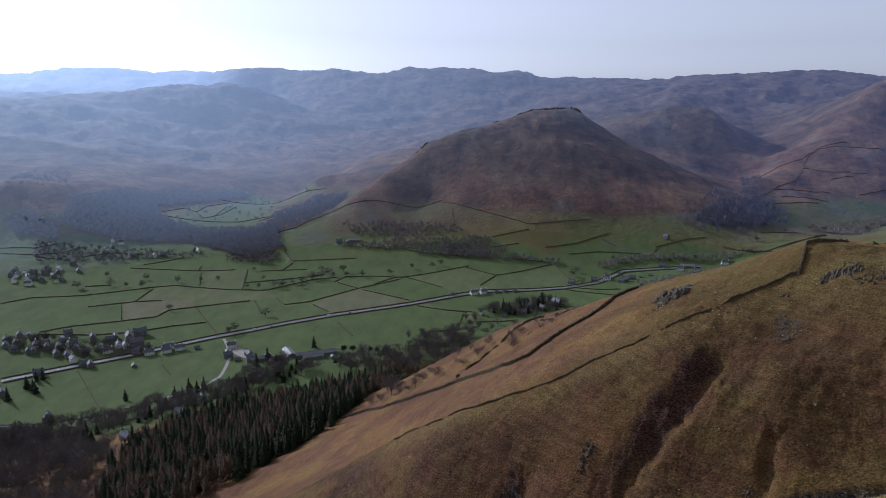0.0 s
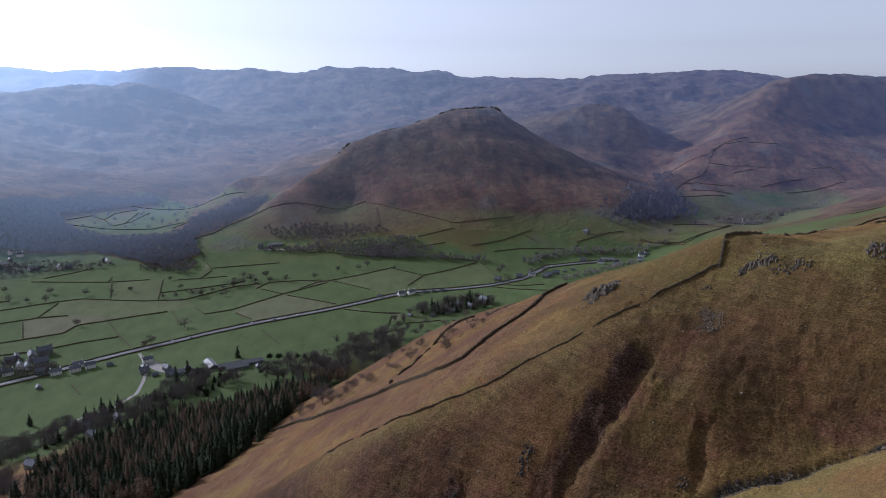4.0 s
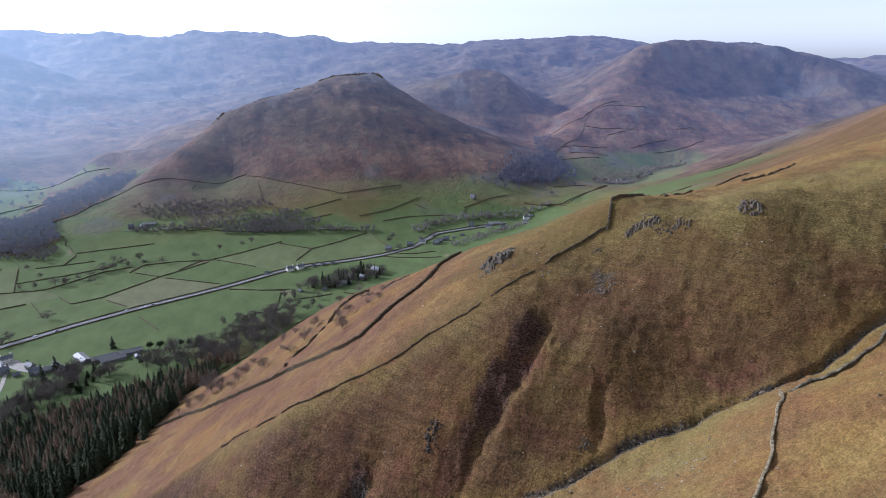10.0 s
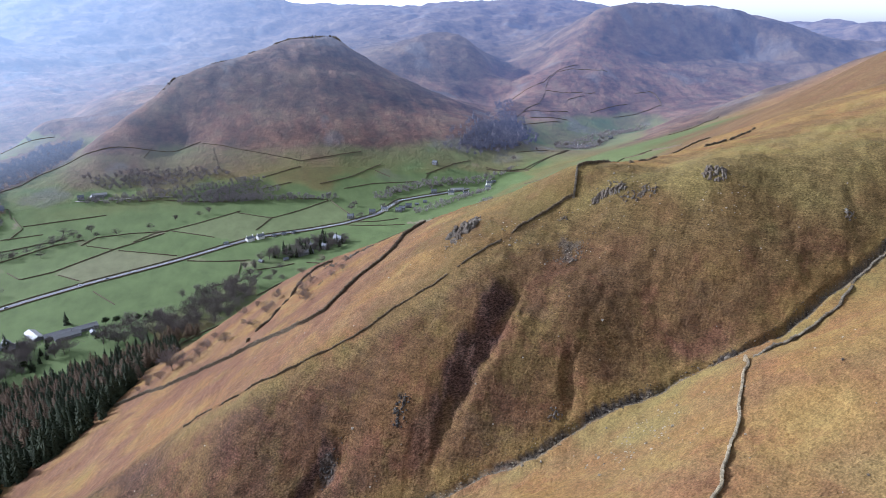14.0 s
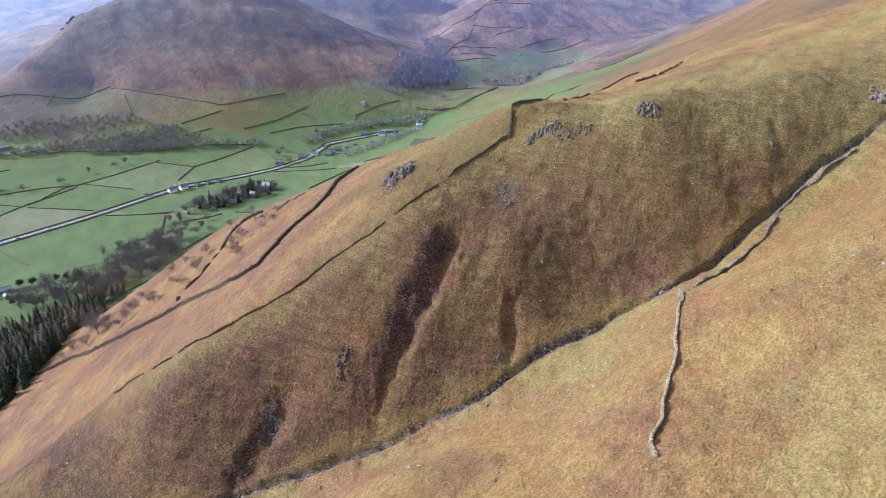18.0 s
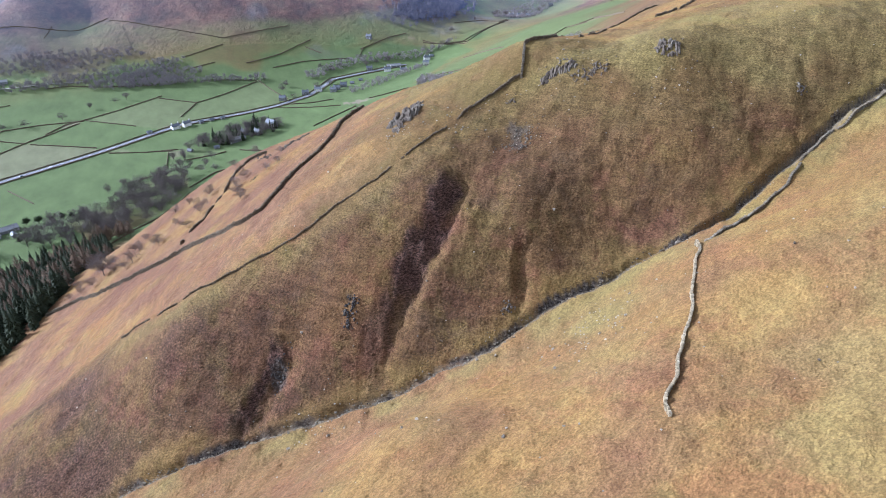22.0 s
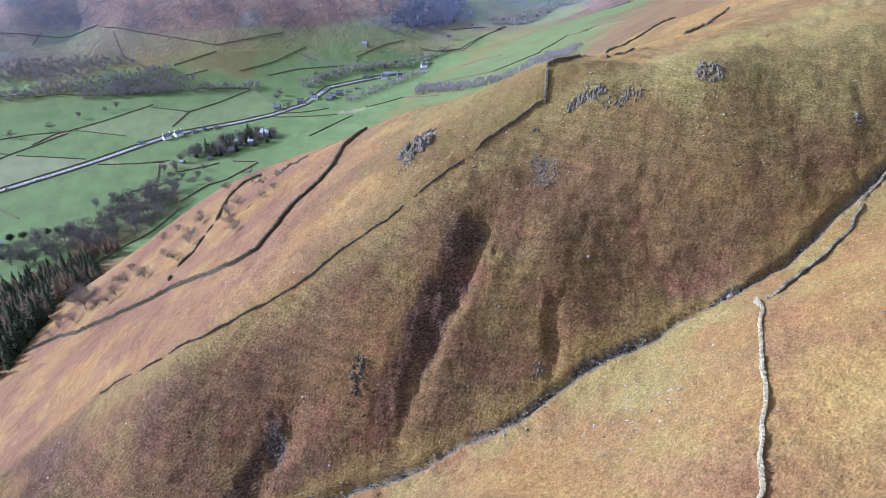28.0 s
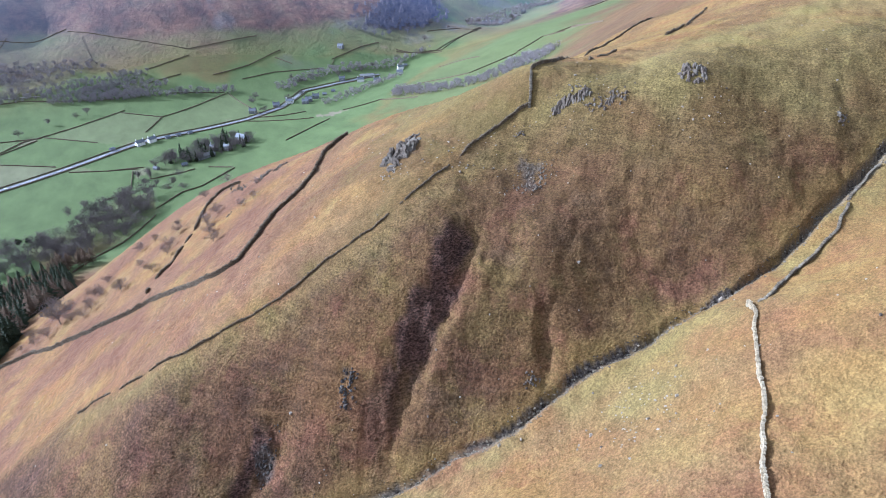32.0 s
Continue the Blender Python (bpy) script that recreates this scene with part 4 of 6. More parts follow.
stone_wall(UPPER_WALL, 1.1, 0.6, "dark drystone wall running on behind the crest", WALL_STONE, 0.2, seed=12)
stone_wall(RUINED_WALL, 1.0, 0.7, "ruined drystone wall on the straw slope", WALL_STONE, 0.9, seed=13)
stone_wall(LOW_RUIN, 0.9, 0.7, "short ruined wall near the crest", WALL_STONE, 0.7, seed=14)
for line in FIELD_WALLS_A + FIELD_WALLS_B + FIELD_WALLS_C + FIELD_WALLS_D + FIELD_WALLS_E + FIELD_WALLS_F + FIELD_WALLS_G:
    field_wall(line)


# ---- the road ----
def ribbon(points, width, lift, spacing=4.0, offset=0.0):
    pts, turn, zs = run_along(points, spacing)
    pile, verts = Pile(), []
    for (x, y), a in zip(pts, turn):
        nx, ny = -math.sin(a), math.cos(a)
        z = max(ground_z(x + s * nx * width / 2, y + s * ny * width / 2) for s in (-1, 0, 1)) + lift
        for s in (-1, 1):
            verts.append((x + nx * (offset + s * width / 2), y + ny * (offset + s * width / 2), z))
    pile.add(verts, [(2 * k, 2 * k + 1, 2 * k + 3, 2 * k + 2)[::-1] for k in range(len(pts) - 1)])
    return pile


ROAD_LINE = [tuple(p) for p in ROAD]
tagged(new("road", ribbon(ROAD_LINE, 7.6, 0.35).mesh("road", TARMAC)), "grey asphalt main road through the valley", "road", kind="structure")
tagged(new("road_line", ribbon(ROAD_LINE, 0.35, 0.40).mesh("road_line", LINE)), "white centre line of the road", "road marking", kind="structure")
LANE = [(-449, 581), (-417, 585), (-385, 589), (-354, 598), (-320, 627), (-298, 647), (-278, 664), (-266, 700), (-270, 731), (-279, 780), (-307, 832)]
tagged(new("lane", ribbon(LANE, 4.0, 0.3).mesh("lane", GRAVEL)), "pale narrow lane between gardens and meadows", "road", kind="structure")
tagged(new("farm_yard", ribbon([(-282, 796), (-262, 774), (-240, 758), (-200, 752)], 15.0, 0.25).mesh("farm_yard", GRAVEL)), "pale gravel yard among the farm buildings", "yard", kind="structure")
tagged(new("farm_track", ribbon([(-235, 1326), (-180, 1318), (-120, 1312), (-60, 1300)], 4.0, 0.4).mesh("farm_track", GRAVEL)), "pale track leading to the farm", "track", kind="structure")
pts_, turn_, _z = run_along(ROAD_LINE, 6.0)
for side in (-1, 1):
    field_wall([(x - side * 7.5 * math.sin(a), y + side * 7.5 * math.cos(a)) for (x, y), a in zip(pts_, turn_)], 1.4, 0.9, "drystone wall along the main road")


# ---- trees ----
def bare_tree(name_seed, tall, spread, twigs=760, girth=0.012):
    """Trunk with limbs, and a crown of many thin twigs in clumps."""
    rng = random.Random(name_seed)
    wood, crown = Pile(), Pile()
    wood.tube((0, 0, -0.6), (0, 0, tall * 0.32), tall * 0.022, tall * 0.015, 6)
    tips = []
    for k in range(9):
        a, rise = rng.uniform(0, 6.28), rng.uniform(0.45, 0.95)
        reach = spread * rng.uniform(0.35, 0.75) * math.sin(math.pi * (rise * 0.75 + 0.2))
        base = (0, 0, tall * rng.uniform(0.2, 0.32))
        knee = (reach * 0.5 * math.cos(a), reach * 0.5 * math.sin(a), tall * (0.25 + 0.35 * rise))
        tip = (reach * math.cos(a), reach * math.sin(a), tall * rise)
        first = len(wood.verts)
        wood.tube(base, knee, tall * 0.011, tall * 0.007, 5)
        wood.tube(knee, tip, tall * 0.007, tall * 0.002, 4)
        wood.faces += [(6 + k % 6, first, first + 1), (first + 5, first + 10, first + 11)]
        wood.slots += [0, 0]
        tips += [knee, tip, tip]
    for _ in range(twigs):
        p = Vector(rng.choice(tips)) + Vector((rng.gauss(0, spread * 0.17), rng.gauss(0, spread * 0.17), rng.gauss(0.02 * tall, tall * 0.085)))
        p.z = max(p.z, tall * 0.22)
        way = (p - Vector((0, 0, tall * 0.3))).normalized() + Vector((rng.uniform(-0.7, 0.7), rng.uniform(-0.7, 0.7), rng.uniform(-0.2, 0.8)))
        way = way.normalized() * tall * rng.uniform(0.06, 0.14)
        wide = way.cross(Vector((rng.gauss(0, 1), rng.gauss(0, 1), rng.gauss(0, 1)))).normalized() * tall * girth
        crown.add([p - wide, p + wide, p + way], [(0, 1, 2)])
        fork = Vector((rng.uniform(-1, 1), rng.uniform(-1, 1), rng.uniform(0, 1))).normalized() * tall * 0.05
        crown.add([p - wide, p + wide, p + fork], [(0, 1, 2)])
    return wood, crown


def conifer(name_seed, tall, spread, tiers=15, sparse=False):
    """Trunk, and many tiers of ragged boughs: drooping on a spruce, thin and level on a bare larch."""
    rng = random.Random(name_seed)
    wood, crown = Pile(), Pile()
    lean = (rng.uniform(-0.02, 0.02) * tall, rng.uniform(-0.02, 0.02) * tall)
    wood.tube((0, 0, -0.8), (lean[0], lean[1], tall * 0.97), tall * 0.013, tall * 0.002, 5)
    first = 0.28 if sparse else 0.07
    for k in range(tiers):
        u = k / (tiers - 1)
        z = tall * (first + (0.97 - first) * u)
        r = spread * (1 - u) ** (0.6 if sparse else 0.72) * rng.uniform(0.72, 1.12) + 0.2
        boughs = 7 if sparse else 9
        for b in range(boughs):
            a = 6.283 * (b + rng.uniform(0, 0.9)) / boughs + k * 1.7
            reach = r * rng.uniform(0.55, 1.2)
            droop = rng.uniform(-0.10, 0.12) if sparse else rng.uniform(0.10, 0.34)
            half = (0.13 if sparse else 0.28) * r * rng.uniform(0.7, 1.3) + 0.12
            ca, sa = math.cos(a), math.sin(a)
            zz = z + rng.uniform(-0.5, 0.5) * tall / tiers
            ox, oy = lean[0] * u, lean[1] * u
            mid = reach * 0.6
            root = (ox, oy, zz + tall * 0.03)
            left = (ox + mid * ca - half * sa, oy + mid * sa + half * ca, zz - droop * reach * 0.7)
            right = (ox + mid * ca + half * sa, oy + mid * sa - half * ca, zz - droop * reach * 0.5)
            tip = (ox + reach * ca, oy + reach * sa, zz - droop * reach)
            crest = (ox + mid * ca, oy + mid * sa, zz + 0.08 * reach)
            crown.add([root, left, tip, right, crest], [(0, 1, 4), (1, 2, 4), (2, 3, 4), (3, 0, 4)])
    return wood, crown


def tree_kind(pair, crown_material, label, category, name):
    """Meshes of one kind of tree, for many trees of it."""
    wood, crown = pair
    return (name, label, category, wood.mesh("trunk", BARK), crown.mesh("crown", crown_material))


BARE = [tree_kind(bare_tree(s, 13, w), TWIGS, "bare winter broadleaf tree with fine purple-brown twigs", "tree", "bare_tree") for s, w in ((3, 11), (4, 9), (5, 13), (6, 10))]
SPRUCE = [tree_kind(conifer(s, 19, w), NEEDLES, "dark green spruce of the plantation", "conifer", "spruce") for s, w in ((13, 4.6), (14, 5.4), (15, 4.0), (16, 4.9))]
LARCHES = [tree_kind(conifer(s, 18, w, 16, True), LARCH, "leafless brown larch of the plantation", "conifer", "larch") for s, w in ((23, 4.6), (24, 4.0), (25, 5.0))]
FAR_TREES = [tree_kind(bare_tree(s, 12, w, 240, 0.028), FAR_TWIGS, "bare tree", "tree", "bare_tree") for s, w in ((43, 10), (44, 9), (45, 11))]
EVERGREENS = [tree_kind(bare_tree(s, 7, w, 1100, 0.030), GORSE, "round dark evergreen tree beside the farm gardens", "tree", "evergreen_tree") for s, w in ((53, 5.5), (54, 4.6))]
THORN = [tree_kind(bare_tree(s, 5, w, 700, 0.013), THORN_TWIGS, "bare hawthorn bush on the bracken slope", "bush", "hawthorn") for s, w in ((33, 5), (34, 4.4))]


def plant(kind, x, y, size=1.0, group="", label="", rng=RNG):
    name, text, category, wood, crown = kind
    tree = thing(name, label or text, category, Matrix.LocRotScale((x, y, ground_z(x, y)), Euler((0, 0, rng.uniform(0, 6.28))), (size * rng.uniform(0.9, 1.1), size * rng.uniform(0.9, 1.1), size)), group)
    part("trunk", wood, tree)
    part("crown", crown, tree)
    return tree


def inside(x, y, polygon):
    odd, j = False, len(polygon) - 1
    for i in range(len(polygon)):
        (ax, ay), (bx, by) = polygon[i], polygon[j]
        if (ay > y) != (by > y) and x < (bx - ax) * (y - ay) / (by - ay) + ax:
            odd = not odd
        j = i
    return odd


def scatter(polygon, spacing, rng):
    xs, ys = [p[0] for p in polygon], [p[1] for p in polygon]
    out, y = [], min(ys)
    while y < max(ys):
        x = min(xs)
        while x < max(xs):
            px, py = x + rng.uniform(-0.45, 0.45) * spacing, y + rng.uniform(-0.45, 0.45) * spacing
            if inside(px, py, polygon):
                out.append((px, py))
            x += spacing
        y += spacing
    return out


def tri_mesh(name, verts, tris, materials, slots=None):
    """A mesh from arrays of vertices and triangles."""
    mesh = bpy.data.meshes.new(name)
    mesh.vertices.add(len(verts))
    mesh.vertices.foreach_set("co", np.ascontiguousarray(verts, np.float32).ravel())
    mesh.loops.add(tris.size)
    mesh.loops.foreach_set("vertex_index", np.ascontiguousarray(tris, np.int32).ravel())
    mesh.polygons.add(len(tris))
    mesh.polygons.foreach_set("loop_start", np.arange(0, tris.size, 3, dtype=np.int32))
    for m in materials:
        mesh.materials.append(m)
    if slots is not None:
        mesh.polygons.foreach_set("material_index", np.ascontiguousarray(slots, np.int32))
    mesh.update(calc_edges=True)
    return mesh


def triangles_of(mesh):
    co = np.empty(len(mesh.vertices) * 3, np.float32)
    mesh.vertices.foreach_get("co", co)
    mesh.calc_loop_triangles()
    tri = np.empty(len(mesh.loop_triangles) * 3, np.int32)
    mesh.loop_triangles.foreach_get("vertices", tri)
    return co.reshape(-1, 3), tri.reshape(-1, 3), mesh.materials[0]


def wood_stuff(name, label, spots, kinds, rng, sizes, distant=False):
    """Far or dense woodland as one mesh."""
    pieces = {id(k): [triangles_of(k[4]), triangles_of(k[3])] for k in kinds}
    verts, tris, mats, slots, base = [], [], [], [], 0
    for x, y in spots:
        kind = rng.choice(kinds)
        s, a, z = rng.uniform(*sizes), rng.uniform(0, 6.28), ground_z(x, y)
        c, d = math.cos(a) * s, math.sin(a) * s
        turn = np.array([[c, d, 0], [-d, c, 0], [0, 0, s]], np.float32)
        for co, tri, mat in pieces[id(kind)]:
            verts.append(co @ turn + np.array([x, y, z], np.float32))
            tris.append(tri + base)
            if mat not in mats:
                mats.append(mat)
            slots.append(np.full(len(tri), mats.index(mat), np.int32))
            base += len(co)
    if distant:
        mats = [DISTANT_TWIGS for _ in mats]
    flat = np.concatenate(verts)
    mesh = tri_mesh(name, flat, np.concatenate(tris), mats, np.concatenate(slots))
    # emission stands in for haze, a little stronger than on the fells
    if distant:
        attribute(mesh, "glow", 0.07 + haze_glow(flat[:, 0], flat[:, 1]))
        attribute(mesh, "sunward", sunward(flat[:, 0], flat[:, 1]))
    tagged(new(name, mesh), label, "wood", kind="stuff")


# ---- woods and single trees ----
PLANTATION = [(-70, 366), (-84, 352), (-118, 335), (-150, 318), (-185, 296), (-215, 330), (-240, 400), (-262, 470), (-255, 540), (-205, 600), (-150, 640), (-100, 665), (-52, 670), (-40, 560), (-50, 460), (-56, 400)]
rng = random.Random(5)
spots = scatter(PLANTATION, 5.9, rng)
spots.sort(key=lambda p: math.hypot(p[0], p[1]))
for x, y in spots[:230]:
    kind = LARCHES if vnoise(np.array([x / 28.0]), np.array([y / 28.0]), 3)[0] + rng.uniform(-0.45, 0.45) > -0.05 else SPRUCE
    plant(rng.choice(kind), x, y, rng.uniform(0.65, 1.1), "plantation trees", rng=rng)
wood_stuff("conifer_wood", "dense dark conifer plantation on the lower slope", spots[230:], SPRUCE + LARCHES, rng, (0.55, 1.12))
LOWER_WOOD = [(-185, 286), (-260, 295), (-340, 370), (-405, 490), (-440, 550), (-380, 560), (-300, 500), (-266, 470), (-244, 400), (-219, 330)]
wood_stuff("broadleaf_wood", "bare broadleaf wood below the conifer plantation", scatter(LOWER_WOOD, 11, rng), BARE, rng, (0.6, 1.2))
for x, y in ((-45, 366), (-52, 372), (-28, 378), (-14, 365), (37, 318), (22, 345), (8, 352), (30, 372), (48, 395), (12, 330), (62, 405), (58, 320), (53, 323), (28, 359), (39, 332), (-20, 347), (-4, 345), (45, 345), (-12, 358), (-8, 372), (18, 380), (66, 350)):
    plant(RNG.choice(THORN), x, y, RNG.uniform(0.6, 1.15), "hawthorns on the slope")
for x, y, k in ((36, 301, 0.55), (20, 335, 0.5), (-2, 338, 0.6), (-16, 346, 0.65), (-38, 361, 0.6), (10, 384, 0.55), (-26, 356, 0.5), (-46, 378, 0.55)):
    plant(THORN[0], x, y, k * 1.8, "hawthorns on the slope", "low spreading bare thorn bush beside the boundary wall")
plant(BARE[1], -32, 366, 0.95, "hawthorns on the slope", "tall round bare tree beside the boundary wall")
plant(THORN[0], -37, 393, 1.7, "hawthorns on the slope", "round bare thorn tree on the bracken slope")

BELT = WOODS["belt"]
for x, y in scatter(BELT, 15, rng):
    plant(rng.choice(BARE), x, y, rng.uniform(0.8, 1.55), "broadleaf belt at the foot of the fell", rng=rng)
for x, y in scatter([(-62, 655), (-30, 665), (-25, 690), (-60, 690)], 7, rng):
    plant(rng.choice(LARCHES), x, y, rng.uniform(0.95, 1.15), "tall larches with bare stems", rng=rng)
CLUMP = [(70, 935), (110, 930), (170, 935), (200, 965), (185, 1000), (120, 985), (80, 965)]
for k, (x, y) in enumerate(scatter(CLUMP, 9.5, rng)):
    plant(rng.choice(SPRUCE if k % 3 == 1 else BARE), x, y, rng.uniform(0.55, 1.2), "trees round the country house", "tall dark conifer in the grounds of a house" if k % 3 == 1 else "", rng=rng)
for x, y in ((-332, 529), (-325, 523), (-319, 519), (-294, 638), (-287, 642), (-278, 644), (-275, 652), (-270, 660), (-283, 650), (-237, 674), (-221, 655), (-482, 693), (-478, 699), (-230, 727), (-470, 668), (-462, 660), (-480, 672), (-172, 792), (-350, 640), (-208, 735), (-222, 748), (-480, 640)):
    plant(RNG.choice(SPRUCE), x, y, RNG.uniform(0.7, 1.15), "garden conifers", "dark garden conifer beside a meadow")
for x, y in ((-130, 775), (-118, 775), (-105, 776), (-95, 774), (-85, 775), (-75, 776), (-193, 684), (-185, 677), (-128, 736), (-133, 730)):
    plant(RNG.choice(EVERGREENS), x, y, RNG.uniform(0.8, 1.25), "garden evergreens")
VILLAGE = [(-620, 800), (-560, 840), (-470, 810), (-420, 830), (-390, 800), (-400, 765), (-500, 765), (-560, 775)]
for x, y in scatter(VILLAGE, 15, rng):
    plant(rng.choice(BARE), x, y, rng.uniform(0.55, 1.0), "village trees", "bare tree among village houses", rng=rng)
LOWER = [(-455, 560), (-400, 572), (-350, 585), (-310, 620), (-270, 640), (-240, 700), (-190, 745), (-150, 720), (-190, 660), (-255, 590), (-320, 540), (-380, 520), (-430, 520)]
for k, (x, y) in enumerate(scatter(LOWER, 11.5, rng)):
    if k % 6 == 0:
        plant(rng.choice(SPRUCE), x, y, rng.uniform(0.45, 0.8), "trees round the lower houses", "dark evergreen among bare garden trees", rng=rng)
    else:
        plant(rng.choice(BARE), x, y, rng.uniform(0.7, 1.25), "trees round the lower houses", rng=rng)
for x, y in ((-345, 1070), (-325, 1072), (-300, 1078), (-285, 1085), (-270, 1095), (-255, 1105), (-240, 1118), (-225, 1128), (-205, 1135), (-180, 1140), (-150, 1138), (-590, 1075), (-560, 1070), (-530, 1068), (-440, 1105), (-410, 1110), (-100, 1150), (-60, 1180), (-20, 1190), (22, 812), (52, 868), (62, 845), (35, 905), (48, 918), (70, 858), (40, 880), (-30, 842), (-48, 830), (80, 840), (-745, 1150), (-612, 1032), (-623, 1128), (-542, 1112), (-479, 1097), (-433, 951), (-274, 927), (-232, 1171), (-284, 1073), (-249, 1073), (-362, 1169), (-4, 1197), (338, 1214), (-640, 1060), (-700, 1090), (-300, 862), (-304, 850), (-330, 1120), (-215, 1150), (-190, 1165), (-240, 1125), (60, 935), (48, 905), (82, 888), (300, 1120), (245, 1140), (255, 1160), (330, 1140), (350, 1195), (372, 1205), (250, 1090), (420, 1190), (445, 1200), (470, 1195), (500, 1215), (560, 1225), (600, 1215), (640, 1260), (720, 1300), (690, 1330), (820, 1380), (860, 1400), (930, 1420), (960, 1400), (990, 1430)):
    plant(RNG.choice(BARE), x, y, RNG.uniform(0.6, 1.05), "hedgerow trees in the meadows", "bare hedgerow tree beside a meadow wall")
MID_VALE = [  # clumps of trees on the far side of the valley: outline and spacing
    ([(-240, 1318), (-160, 1290), (-60, 1285), (30, 1262), (120, 1310), (60, 1330), (-70, 1330)], 8),
    ([(-470, 1260), (-800, 1190), (-850, 1290), (-600, 1290)], 11),
    ([(-237, 1415), (-109, 1430), (20, 1388), (60, 1350), (-60, 1350), (-179, 1361)], 10),
    ([(0, 1240), (80, 1232), (140, 1262), (80, 1300), (-10, 1290)], 8),
    ([(-440, 1230), (-340, 1195), (-330, 1240), (-350, 1290), (-430, 1290)], 8),
    ([(-60, 1262), (40, 1232), (130, 1216), (230, 1196), (232, 1212), (130, 1236), (40, 1254), (-50, 1284)], 7),
]
wood_stuff("farm_wood", "scrubby bare trees below the fell wall", [p for outline, gap in MID_VALE for p in scatter(outline, gap, rng)], FAR_TREES, rng, (0.35, 0.9))
wood_stuff("beck_wood", "scrub and trees along the valley beck", scatter(WOODS["slope"], 7, rng) + scatter([(780, 1330), (900, 1350), (1050, 1440), (1200, 1500), (1160, 1540), (960, 1470), (840, 1420)], 10, rng) + scatter([(300, 1170), (420, 1205), (560, 1200), (640, 1225), (560, 1222), (400, 1232), (300, 1200)], 7.5, rng) + scatter([(330, 1040), (400, 1060), (460, 1090), (520, 1120), (500, 1135), (430, 1110), (340, 1065)], 9, rng), FAR_TREES, rng, (0.35, 0.8))
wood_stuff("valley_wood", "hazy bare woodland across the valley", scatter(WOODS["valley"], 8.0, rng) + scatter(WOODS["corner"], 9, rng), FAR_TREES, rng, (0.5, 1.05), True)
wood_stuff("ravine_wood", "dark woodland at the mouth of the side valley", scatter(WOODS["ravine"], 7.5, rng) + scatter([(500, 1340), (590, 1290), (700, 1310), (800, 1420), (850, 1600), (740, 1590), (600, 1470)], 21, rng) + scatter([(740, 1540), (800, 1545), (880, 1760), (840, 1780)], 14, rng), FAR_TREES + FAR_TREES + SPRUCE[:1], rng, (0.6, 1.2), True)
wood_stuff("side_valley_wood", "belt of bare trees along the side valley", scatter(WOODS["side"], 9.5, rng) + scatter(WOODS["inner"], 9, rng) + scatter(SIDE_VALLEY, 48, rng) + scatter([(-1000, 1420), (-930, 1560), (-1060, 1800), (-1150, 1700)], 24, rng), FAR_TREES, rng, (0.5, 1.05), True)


# ---- houses ----
def roof_slabs(w, l, eaves, ridge, over=0.4, thick=0.22):
    pile = Pile()
    for s in (-1, 1):
        low, up = (s * (w / 2 + over), eaves - over * (ridge - eaves) / (w / 2)), (0.0, ridge)
        verts = []
        for y in (-l / 2 - over, l / 2 + over):
            verts += [(low[0], y, low[1]), (up[0], y, up[1]), (up[0], y, up[1] + thick), (low[0], y, low[1] + thick)]
        pile.add(verts, [(0, 1, 2, 3), (7, 6, 5, 4), (0, 4, 5, 1), (3, 2, 6, 7), (0, 3, 7, 4), (1, 5, 6, 2)])
    return pile


